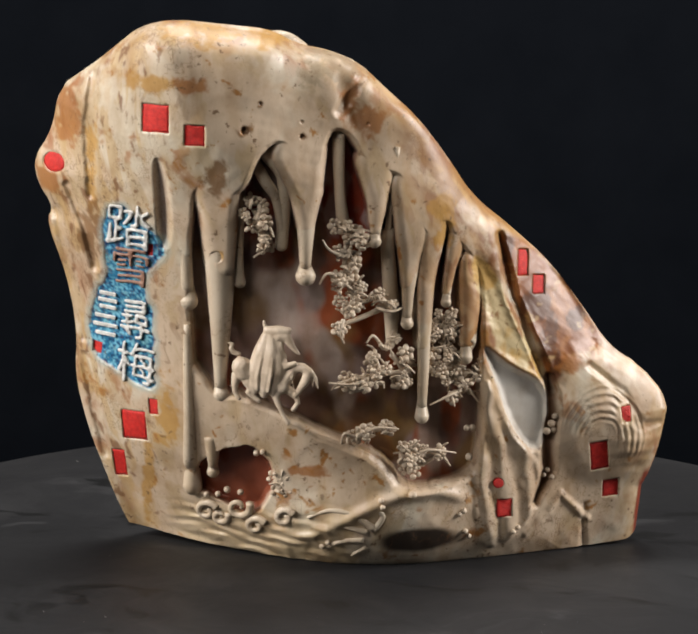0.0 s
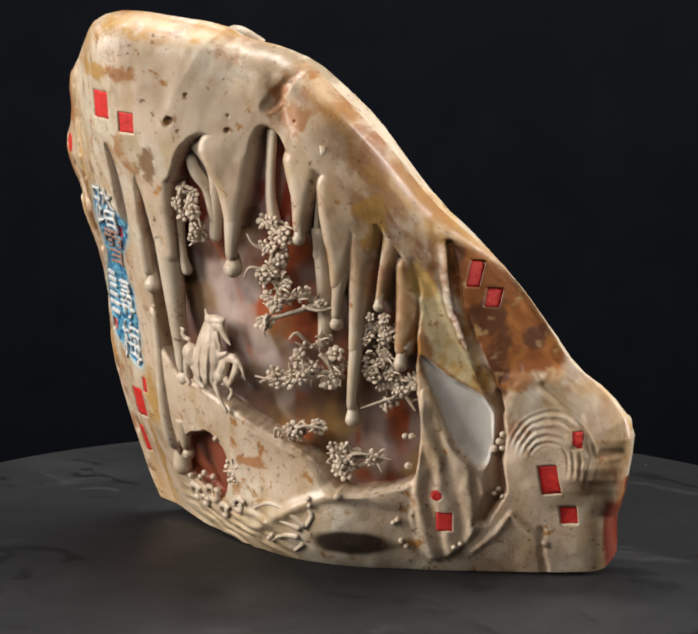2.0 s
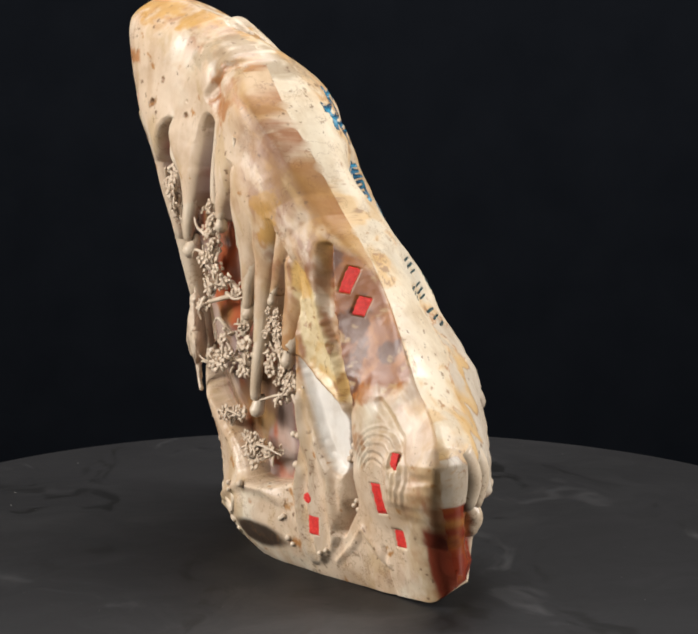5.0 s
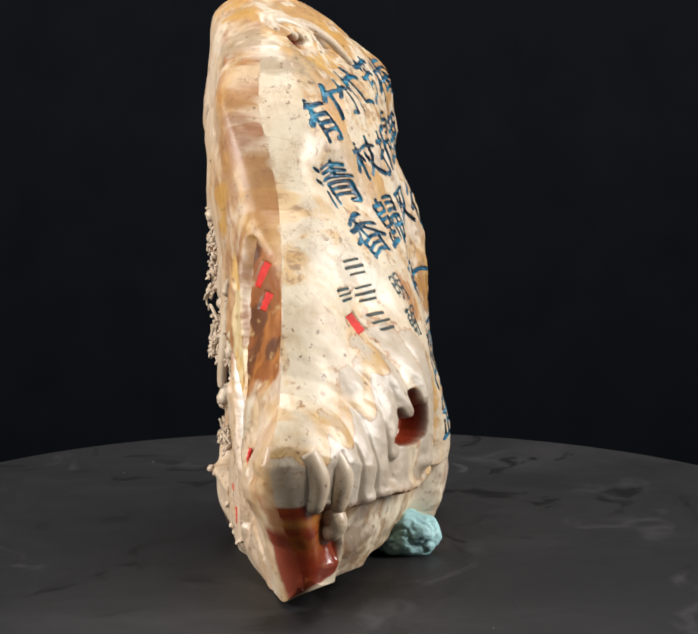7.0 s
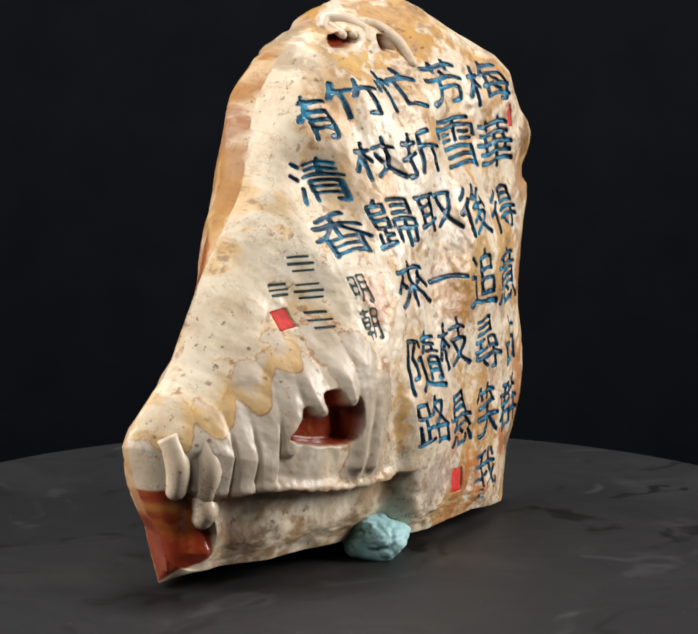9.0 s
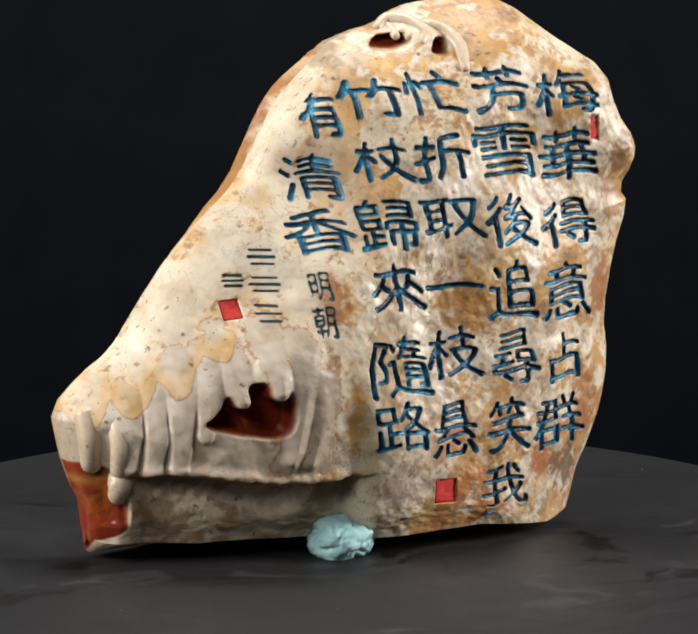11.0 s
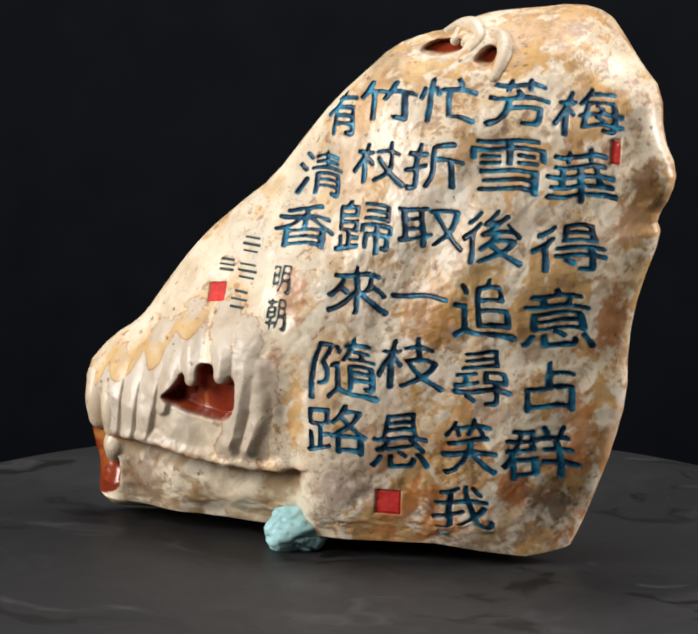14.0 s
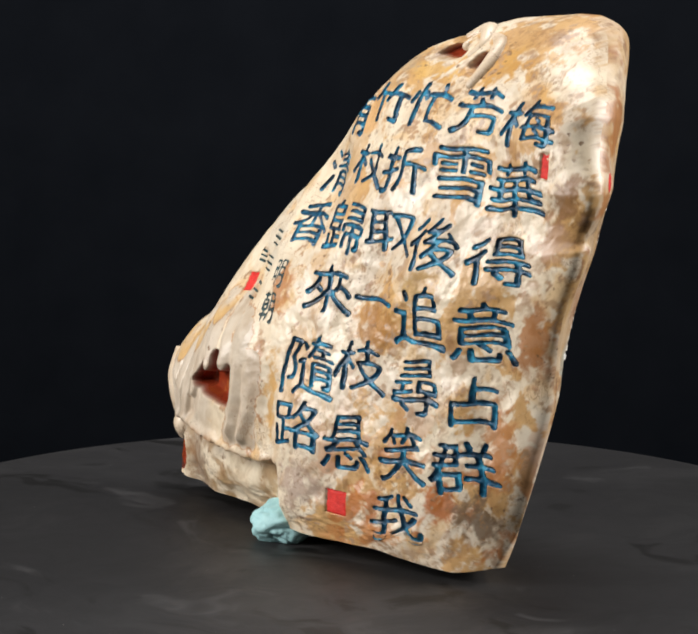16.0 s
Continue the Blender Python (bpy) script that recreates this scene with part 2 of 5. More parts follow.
# broad swells of both faces: height, first x, and amounts every 26 mm, pressed in along the face's own direction
FRONT_SWELLS = [
    (8, -64, (4.8, 3.9, -2.3, -5.3, -1.5, 0.8, -1.0)),
    (34, -90, (1.8, -0.7, 2.3, 0.4, -1.9, 2.5, 2.6, -2.6)),
    (60, -90, (-2.1, 3.0, 3.8, -4.7, 0.2, 2.4, -1.9, 4.3)),
    (86, -90, (-0.4, 3.4, 0.6, -1.8, 3.1, -0.3, 3.2)),
    (112, -90, (-0.8, -0.2, -1.6, 2.6, -2.6, -3.9)),
    (138, -90, (2.5, 0.6, 3.3, 5.9, -10.7)),
    (164, -64, (-5.2, 3.0, -1.8)),
]
BACK_SWELLS = [
    (8, -64, (1.0, -0.3, -1.2, -0.0, -0.0, -1.8, 2.1)),
    (34, -90, (-1.6, -0.7, 0.7, -0.2, 0.2, -1.4, 2.1, -1.0)),
    (60, -90, (1.3, 0.8, 1.5, 0.3, -0.6, -1.6, 1.5, -0.2)),
    (86, -90, (-0.7, -1.7, -1.1, 0.9, -1.4, 3.0, 2.2)),
    (112, -90, (0.0, 2.7, -2.3, -0.9, 0.7, -3.3)),
    (138, -90, (-4.3, 1.5, -0.6, -2.1, -3.9)),
    (164, -64, (1.2, 2.4, -2.1)),
]


def swells(X, Z, rows):
    return sum(k * bump_at(X, Z, x0 + 26 * i, z, 20, 20) for z, x0, ks in rows for i, k in enumerate(ks))


def settle(parent):
    """Gives every piece of the stone the broad swells of its faces."""
    for ob in parent.children:
        me = ob.data
        P = np.empty(len(me.vertices) * 3)
        me.vertices.foreach_get("co", P)
        P = P.reshape(-1, 3) / MM
        X, Y, Z = P.T
        w = step(4, -4, Y - middle(X, Z))
        f, b = w * swells(X, Z, FRONT_SWELLS), (1 - w) * swells(X, Z, BACK_SWELLS)
        foot = step(0, 12, Z)
        P = P + np.stack([-0.067 * f - 0.052 * b, 0.984 * (f - b), -0.167 * (f + b) * foot], -1)
        me.vertices.foreach_set("co", (P * MM).ravel())
        me.update()


# ---- what is carved into the front ----
CAVE = [(-52.6, 119.5), (-43.4, 110.5), (-36.5, 116.7), (-33.4, 125.3), (-27.7, 131.2), (-22.5, 127.3), (-20.5, 120.0), (-13.4, 122.5),
        (-12.2, 130.3), (-9.6, 133.4), (-4.9, 128.6), (-0.8, 119.3), (6.0, 119.5), (9.5, 115.3), (17.2, 97.1), (22.8, 105.6),
        (25.3, 98.9), (30.4, 94.1), (34.5, 82.7), (34.6, 69.5), (33.3, 60.2), (34.9, 50.6), (34.5, 31.0),
        (30.8, 26.3), (11.2, 22.5), (5.5, 33.2), (-6.0, 39.2), (-22.0, 46.2), (-29.8, 50.2), (-37.7, 53.4),
        (-44.1, 53.0), (-48.7, 60.4), (-51.2, 62.9)]
LOW_CAVE = [(-49.5, 30.5), (-40.0, 36.1), (-34.2, 38.0), (-27.1, 31.1), (-25.7, 23.7), (-30.5, 16.7), (-37.0, 15.3),
            (-46.2, 20.2), (-49.9, 20.3)]
GROOVE = [(-63.1, 126.9), (-59.7, 121.1), (-58.1, 108.4), (-58.1, 98.2), (-60.9, 97.2), (-62.2, 108.0)]
# each drip: (x, z, radius) from the root to the drop at its end
DRIPS = [
    [(-56.5, 126.0, 5.2), (-55.1, 111.3, 3.2), (-53.7, 96.5, 1.9), (-52.9, 87.0, 1.9), (-52.3, 80.9, 2.7)],
    [(-45.8, 121.1, 8.5), (-44.6, 109.1, 6.0), (-43.6, 92.9, 4.4), (-43.0, 72.5, 2.9), (-42.9, 57.3, 1.8), (-42.6, 52.7, 2.5)],
    [(-20.6, 126.6, 8.5), (-18.9, 116.0, 5.4), (-19.0, 105.3, 2.8), (-19.2, 94.6, 1.7), (-19.1, 89.5, 3.0)],
    [(1.8, 123.1, 6.5), (2.0, 112.6, 3.6), (1.4, 103.4, 1.7), (1.2, 99.7, 2.1)],
    [(12.9, 115.6, 7.5), (13.0, 100.0, 5.4), (12.0, 86.9, 2.2), (11.6, 78.3, 1.5), (11.6, 74.7, 2.0)],
    [(19.3, 104.7, 5.0), (17.4, 86.6, 2.9), (16.9, 67.9, 2.0), (16.3, 51.6, 1.5), (16.3, 45.8, 2.2)],
    [(27.3, 101.3, 3.6), (24.9, 91.3, 1.9), (23.8, 83.6, 1.2), (23.5, 80.4, 1.6)],
    [(31.3, 92.1, 4.2), (31.3, 80.4, 3.6), (30.5, 68.5, 2.7), (29.8, 63.2, 2.2)],
    [(-52.7, 74.6, 1.2), (-52.1, 50.7, 1.7), (-51.4, 31.7, 2.4), (-50.6, 21.3, 3.0)],
    [(-45.3, 39.3, 2.6), (-44.9, 31.2, 1.6), (-44.8, 27.5, 1.9)],
]
# thinner ones further in
INNER_DRIPS = [
    [(-38.2, 106.6, 1.7), (-38.1, 94.5, 1.2), (-37.8, 87.7, 1.8)],
    [(-34.4, 122.0, 2.2), (-29.3, 126.4, 2.6), (-25.0, 120.1, 2.6), (-25.2, 109.4, 2.0), (-26.0, 99.2, 1.9)],
    [(-34.5, 116.7, 1.6), (-31.0, 119.0, 1.8), (-27.5, 113.4, 1.7), (-25.9, 104.0, 1.4)],
    [(-9.1, 123.7, 1.9), (-8.7, 114.5, 1.6), (-7.5, 103.8, 2.1)],
    [(7.0, 117.5, 1.3), (5.6, 105.8, 0.9), (5.2, 95.0, 1.5)],
    [(5.2, 94.0, 2.0), (7.1, 79.2, 2.4), (6.7, 68.4, 1.4)],
]
BROWN = [(38.7, 99.6), (44.4, 99.6), (54.9, 91.7), (65.6, 78.3), (76.5, 61.7), (64.0, 62.7), (59.9, 57.8), (57.5, 51.4),
         (53.0, 63.9), (45.2, 77.8)]
AMBER = [(29.7, 96.0), (36.7, 91.6), (42.3, 79.4), (53.0, 62.6), (56.0, 54.2), (49.5, 56.9), (40.2, 63.7), (36.4, 73.3)]
MILKY = [(34.6, 68.2), (40.2, 63.0), (56.0, 53.5), (56.8, 43.4), (54.9, 32.5), (47.1, 35.9), (39.6, 54.3)]
CREVICE = [(56.7, 55.5, 1.0), (57.6, 44.6, 1.6), (56.6, 37.3, 2.0), (57.2, 26.7, 1.6), (52.8, 16.9, 0.8)]
ROCK = [(35.4, 58.7), (39.7, 53.0), (44.1, 41.7), (53.5, 31.2), (55.5, 19.6), (48.4, 6.8), (34.9, 1.3), (32.2, 19.7), (35.2, 39.4)]
BLUE = [(-78.5, 107.2), (-72.0, 111.4), (-66.3, 104.8), (-62.2, 101.2), (-58.6, 96.1), (-63.7, 90.7), (-66.2, 85.4), (-62.3, 74.8), (-61.3, 52.2),
        (-65.5, 51.3), (-73.3, 55.5), (-80.6, 59.5), (-82.6, 71.3), (-79.9, 80.0), (-75.9, 86.6)]
SEALS_FRONT = []


def front_depth(X, Z):
    """How far the carving goes below the raw front, in mm, and the masks of its zones."""
    warp = 0.5 * (fbm(X / 3, Z / 3, 21) - 0.5) + 1.2 * (fbm(X / 9, Z / 9, 26) - 0.5)
    cave = inside(X, Z, smooth(CAVE)) + warp
    cut = 7.6 * step(-0.6, 1.2, cave) + 0.8 * step(-1.6, -0.4, cave)
    for d in DRIPS:
        hang = stroke(X, Z, d[:3])
        near = np.interp(Z, [q[1] for q in d[2::-1]], [q[2] for q in d[2::-1]])
        near = np.minimum(near, 3.6)
        u = 1 - np.clip(hang / near, 0, 1)
        round_cut = near * (1 - np.sqrt(np.maximum(1 - u * u, 0))) + 7.6 * step(0.1, -0.5, hang)
        cut = np.minimum(cut, round_cut)
        cave = np.minimum(cave, -hang + 0.2)
    low = inside(X, Z, smooth(LOW_CAVE)) + 2 * warp
    cut = np.maximum(cut, 6.0 * step(-0.5, 1.2, low))
    groove = inside(X, Z, smooth(GROOVE))
    cut = np.maximum(cut, 3.2 * step(-1.0, 2.0, groove))
    brown = inside(X, Z, smooth(BROWN)) + 2 * warp
    amber = inside(X, Z, smooth(AMBER)) + 2 * warp
    milky = inside(X, Z, smooth(MILKY)) + warp
    rock = inside(X, Z, smooth(ROCK)) + warp
    crev = stroke(X, Z, CREVICE) + warp
    cut = cut + 2.0 * step(-3, 4, brown) * (cave < 0) + 1.5 * step(-2, 3, amber) + 3.4 * step(-1, 2, milky) * (rock < 0)
    cut = np.maximum(cut, 4.2 * step(-1.6, 1.6, crev))
    # wavy flutes of the rock, the round whorl and the waves at the foot
    cut = cut - step(-0.5, 1.5, rock) * (1.2 + 0.55 * np.sin((X + 0.12 * Z) * 1.05 + 9 * fbm(X / 16, Z / 26, 4)))
    wx, wz = 72.9, 36.0
    r = np.hypot((X - wx) * 1.15, Z - wz)
    qx, qz = 80.6, 42.9
    whorl = step(2.6, 4.6, np.hypot(X - qx, Z - qz)) * step(17, 14, r) * step(4.5, 7, r) * step(-3, 3, Z - wz + 0.5 * (X - wx))
    cut = cut - whorl * 0.27 * np.sin(r * 3.1 + 7 * fbm(X / 8, Z / 8, 5)) - 1.5 * step(17, 8, r)
    kx, kz = 83.7, 32.7
    cut = cut - 2.0 * bump_at(X, Z, kx, kz, 6, 5) + 0.12 * np.sin(Z * 1.7 + 4 * fbm(X / 10, Z / 10, 14)) * bump_at(X, Z, kx, kz, 9, 8)
    wave = step(22, 12, Z) * step(-60, -48, X) * step(2, -12, X) * (cave < -0.5) * (low < -0.5)
    cut = cut + wave * 0.42 * np.sin(0.9 * (Z * 1.5 + 0.5 * X + 20 * fbm(X / 22, Z / 16, 6)))
    sweep = Z - 14 - 9 * np.sin((X + 8) / 16)
    cut = cut - 1.4 * np.exp(-(sweep / 2.2) ** 2) * step(-30, -12, X) * step(34, 24, X) * (cave < -0.3)
    # folds and seams at the left end and the foot
    for pts, deep in (([(-80.0, 147.8, 0.9), (-81.6, 130.1, 1.2), (-81.1, 111.0, 0.8)], 1.6), ([(-88.3, 113.3, 0.7), (-83.1, 102.2, 1.2), (-79.8, 88.6, 0.7)], 2.0),
                      ([(-91.3, 104.5, 1.0), (-86.5, 84.2, 1.6), (-83.3, 64.6, 0.8)], 1.5), ([(-83.3, 58.8, 0.8), (-80.0, 41.9, 1.2), (-76.7, 27.6, 0.7)], 1.4),
                      ([(69.2, 58.1, 0.5), (79.8, 49.5, 0.8), (85.6, 38.4, 1.2), (91.5, 39.1, 0.6)], 0.7), ([(69.1, 14.6, 0.1), (68.6, 7.0, 0.2), (69.3, 0.8, 0.4)], 0.8),
                      ([(49.8, 6.7, 0.3), (57.2, 13.5, 0.5), (60.8, 19.1, 0.5), (69.8, 9.9, 0.3)], -0.9), ([(40.4, 98.5, 0.5), (44.6, 80.0, 1.3), (52.8, 62.4, 1.4), (57.2, 51.0, 0.9)], 3.2),
                      ([(-1.7, 148.3, 0.8), (-8.9, 139.1, 1.2)], 1.2)):
        cut = cut + deep * step(-1.4, 0.6, stroke(X, Z, pts) + warp)
    # the bank that bridges the cave from the left
    bx, bz = -17.8, 35.6
    bank = step(0, -3, Z - bz + 0.33 * (X - bx) - 8)
    cut = cut + 1.1 * bank * step(-3, -0.6, cave) * (X < bx + 30)
    cut = cut + 2.6 * step(153.5, 161, Z + 0.05 * X) * step(-78, -62, X) * step(-14, -24, X)
    run, across = 0.75 * X - 0.66 * Z, 0.66 * X + 0.75 * Z
    slope = step(14, 30, X + 0.35 * (Z - 100)) * step(48, 66, Z) * (cave < -0.5) * step(0.5, 5, inside(X, Z, RIM))
    cut = cut + slope * 0.7 * (fbm(across / 7, run / 16, 18) - 0.5)
    # pits
    for x, z, q in ((-36.9, 134.4, 1.2), (-20.0, 132.3, 0.8), (-32.2, 142.2, 0.5), (-44.9, 95.9, 1.5), (-20.0, 136.6, 0.5), (-0.9, 134.2, 0.5)):
        cut = cut + 1.3 * q * step(1.25 * q, 0.5 * q, np.hypot(X - x, Z - z))
    # the hollow beside the crest, and the chiselled shelf at the left
    gx, gz = -6.2, 141.4
    cut = cut + 2.6 * np.exp(-((X - gx + 0.3 * (Z - gz)) / 3.2) ** 2 - ((Z - gz) / 10) ** 2)
    blue = inside(X, Z, smooth(BLUE)) + 3 * warp
    cut = cut + 0.7 * step(-0.6, 0.6, blue) + 0.35 * step(0, 1, blue) * (vnoise(X * 1.6, Z * 1.6, 17) - 0.5)
    for x, z, w, h, a in SEALS_FRONT:
        cut = cut + seal_pit(X, Z, x, z, w, h, a)
    return cut, dict(cave=cave, low=low, groove=groove, brown=brown, amber=amber, milky=milky, rock=rock, crev=crev, whorl=whorl, wave=wave, blue=blue)


def seal_pit(X, Z, x, z, w, h, a):
    c, s = math.cos(radians(a)), math.sin(radians(a))
    u, v = (X - x) * c + (Z - z) * s, -(X - x) * s + (Z - z) * c
    if h == 0:
        return 0.9 * step(0.15, -0.15, np.hypot(u, v) - w / 2)
    return 0.9 * step(0.15, -0.15, np.maximum(abs(u) - w / 2, abs(v) - h / 2))


def front_surface(X, Z):
    X, Z = np.asarray(X, float), np.asarray(Z, float)
    return front_base(X, Z) + front_depth(X, Z)[0]


CREAM, OCHRE, UMBER, SIENNA, OXBLOOD = (0.63, 0.50, 0.37), (0.52, 0.30, 0.085), (0.23, 0.12, 0.05), (0.40, 0.17, 0.055), (0.24, 0.045, 0.02)


def front_colour(X, Z, m, Y):
    col = np.ones(X.shape + (3,)) * np.array(CREAM)
    n1, n2, n3 = fbm3(X / 22, Y / 22, Z / 22, 31), fbm3(X / 9, Y / 9, Z / 9, 32), fbm3(X / 3, Y / 3, Z / 3, 33)
    col = blend(col, (0.68, 0.61, 0.49), step(0.5, 0.7, n1))
    rim = inside(X, Z, RIM)
    col = blend(col, (0.56, 0.37, 0.18), 0.6 * step(0.46, 0.60, n2) * step(18, 2, rim))
    col = blend(col, (0.36, 0.15, 0.06), 0.8 * step(0.5, 0.66, fbm3(X / 6, Y / 6, Z / 6, 36)) * step(10, 1, rim))
    col = blend(col, SIENNA, 0.75 * step(0.60, 0.72, n2 + 0.25 * (n3 - 0.5)) * step(0.45, 0.6, n1))
    col = blend(col, UMBER, 0.7 * step(0.66, 0.74, n3) * step(0.52, 0.65, n2))
    col = blend(col, (0.50, 0.36, 0.19), 0.55 * step(0.5, 0.64, fbm3(X / 7, Y / 7, Z / 16, 37)))
    right = step(8, 40, X + 0.25 * (Z - 70)) * (0.25 + 0.75 * step(48, 66, Z))
    col = blend(col, (0.47, 0.26, 0.10), 0.75 * right * step(0.46, 0.62, fbm3(X / 8, Y / 8, Z / 13, 38)))
    col = blend(col, (0.30, 0.12, 0.05), 0.7 * right * step(0.56, 0.68, fbm3(X / 4, Y / 4, Z / 7, 39)))
    left = step(-48, -66, X)
    col = blend(col, (0.54, 0.36, 0.15), 0.55 * left * step(0.54, 0.66, fbm3(X / 5, Y / 5, Z / 18, 66)))
    col = blend(col, (0.22, 0.10, 0.045), 0.8 * left * step(0.60, 0.72, fbm3(X / 2.5, Y / 2.5, Z / 5, 67)))
    run, across = 0.75 * X - 0.66 * Z, 0.66 * X + 0.75 * Z + 0.5 * Y
    slope = step(10, 28, X + 0.35 * (Z - 100)) * step(46, 64, Z)
    col = blend(col, (0.54, 0.32, 0.09), 0.6 * slope * step(0.46, 0.70, fbm(across / 8, run / 17, 19)))
    col = blend(col, (0.28, 0.12, 0.045), 0.5 * slope * step(0.52, 0.68, fbm(across / 6, run / 13, 20)))
    # stains with a place of their own
    for x, z, rx, rz, c in ((-45.1, 119.8, 3, 5, UMBER), (-44.9, 96.3, 2, 2, OCHRE), (-36.9, 134.4, 1.7, 1.6, UMBER), (-20.0, 132.3, 1.4, 1.2, UMBER), (-32.2, 142.2, 1.0, 1.2, UMBER), (20.7, 109.1, 4, 4, OCHRE), (-6.1, 145.7, 3.5, 8, SIENNA), (-11.9, 151.4, 9, 6, (0.40, 0.32, 0.22)), (-50.9, 161.0, 12, 3, OCHRE), (-30.3, 159.5, 8, 3, OCHRE),
                            (-0.9, 134.8, 6, 4, SIENNA), (-63.8, 146.5, 7, 3, OCHRE), (-52.5, 147.0, 5, 3, SIENNA), (-81.0, 122.1, 1.8, 13, OCHRE),
                            (-58.3, 43.9, 4, 9, OCHRE), (-64.0, 21.2, 2, 12, OCHRE), (-81.1, 97.0, 4, 11, UMBER), (-88.1, 134.5, 4, 9, SIENNA),
                            (-17.7, 29.9, 6, 1.4, SIENNA), (22.8, 101.7, 3, 6, OCHRE), (64.0, 61.4, 6, 5, SIENNA), (-93.6, 114.4, 4, 5, SIENNA)):
        col = blend(col, c, 0.85 * step(0.35, 0.75, bump_at(X, Z, x, z, 1.15 * rx, 1.15 * rz) + 1.5 * (n3 - 0.5) + 0.9 * (n2 - 0.5)))
    # the cave's floor: mottled red, violet grey and ochre
    floor = np.ones(X.shape + (3,)) * np.array((0.27, 0.15, 0.11))
    f1, f2 = fbm(X / 15, Z / 20, 41, 3), fbm(X / 11, Z / 15, 45, 3)
    floor = blend(floor, (0.46, 0.35, 0.33), step(0.40, 0.62, f1))
    floor = blend(floor, (0.52, 0.14, 0.06), step(0.44, 0.62, f2))
    floor = blend(floor, (0.36, 0.22, 0.08), 0.8 * step(0.48, 0.70, fbm(X / 13, Z / 17, 48, 3)))
    floor = blend(floor, (0.64, 0.52, 0.46), 0.85 * step(0.50, 0.68, fbm(X / 12, Z / 19, 52, 3)))
    floor = blend(floor, (0.14, 0.08, 0.065), 0.6 * step(0.52, 0.72, fbm(X / 10, Z / 13, 57, 3)))
    floor = 0.8 * floor
    high = step(75, 92, Z)
    top = step(92, 106, Z)
    floor = blend(floor, (0.30, 0.055, 0.035), 0.8 * top * step(0.38, 0.58, f2))
    floor = blend(floor, (0.50, 0.41, 0.40), 0.75 * top * step(0.50, 0.64, fbm(X / 6, Z / 12, 58, 3)))
    col = blend(col, floor, step(0.4 - 0.8 * high, 1.3 - 0.8 * high, m["cave"]))
    col = blend(col, (0.26, 0.075, 0.04), step(-0.4, 0.6, m["low"]))
    col = blend(col, (0.30, 0.25, 0.24), 0.8 * step(-0.2, 1.5, m["groove"]))
    brown = np.ones(X.shape + (3,)) * np.array((0.27, 0.095, 0.028))
    brown = blend(brown, (0.42, 0.17, 0.045), step(0.45, 0.65, n2))
    brown = blend(brown, (0.14, 0.055, 0.025), step(0.58, 0.72, fbm(X / 5, Z / 8, 61)))
    brown = blend(brown, (0.50, 0.34, 0.16), 0.8 * step(0.62, 0.75, fbm(X / 5, Z / 4, 64)))
    col = blend(col, brown, step(-0.6, 1.2, m["brown"]))
    amber = np.ones(X.shape + (3,)) * np.array((0.64, 0.42, 0.15))
    amber = blend(amber, (0.68, 0.56, 0.33), step(0.40, 0.58, n2))
    amber = blend(amber, (0.30, 0.13, 0.04), 0.8 * step(0.6, 0.7, n3))
    out = (m["cave"] < 0)
    col = blend(col, amber, step(-0.4, 0.8, m["amber"]) * out)
    col = blend(col, (0.76, 0.73, 0.68), step(-0.4, 0.6, m["milky"]) * (m["rock"] < 0) * out)
    col = blend(col, (0.24, 0.13, 0.075), step(-0.6, 1.4, m["crev"]))
    flute = 0.5 + 0.5 * np.sin((X + 0.12 * Z) * 1.05 + 9 * fbm(X / 16, Z / 26, 4))
    col = blend(col, (0.40, 0.33, 0.25), 0.55 * flute * step(-0.3, 1, m["rock"]))
    col = blend(col, (0.36, 0.31, 0.25), 0.35 * m["whorl"] * step(0.45, 0.6, n2))
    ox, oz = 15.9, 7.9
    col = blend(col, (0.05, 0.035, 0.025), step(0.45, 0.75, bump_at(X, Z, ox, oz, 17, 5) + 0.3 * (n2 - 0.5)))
    col = blend(col, (0.52, 0.42, 0.26), 0.6 * m["wave"])
    b = 0.6 * vnoise(X * 1.8, Z * 1.8, 17) + 0.4 * vnoise(X * 0.9 + 5, Z * 0.9, 23)
    blue = np.ones(X.shape + (3,)) * np.array((0.03, 0.20, 0.38))
    blue = blend(blue, (0.20, 0.52, 0.68), step(0.52, 0.68, b))
    blue = blend(blue, (0.01, 0.05, 0.15), step(0.44, 0.30, b))
    col = blend(col, blue, step(-0.3, 0.5, m["blue"]))
    col = blend(col, (0.35, 0.50, 0.52), 0.5 * step(-2.2, -0.3, m["blue"]) * step(0.3, -0.3, m["blue"]))
    # the red flank at the low right corner
    col = blend(col, OXBLOOD, step(-8.0, -6.0, Y - middle(X, Z) + 4 * (n2 - 0.5)) * step(25, 22, Z + 4 * (n2 - 0.5)) * step(74, 78, X))
    return col


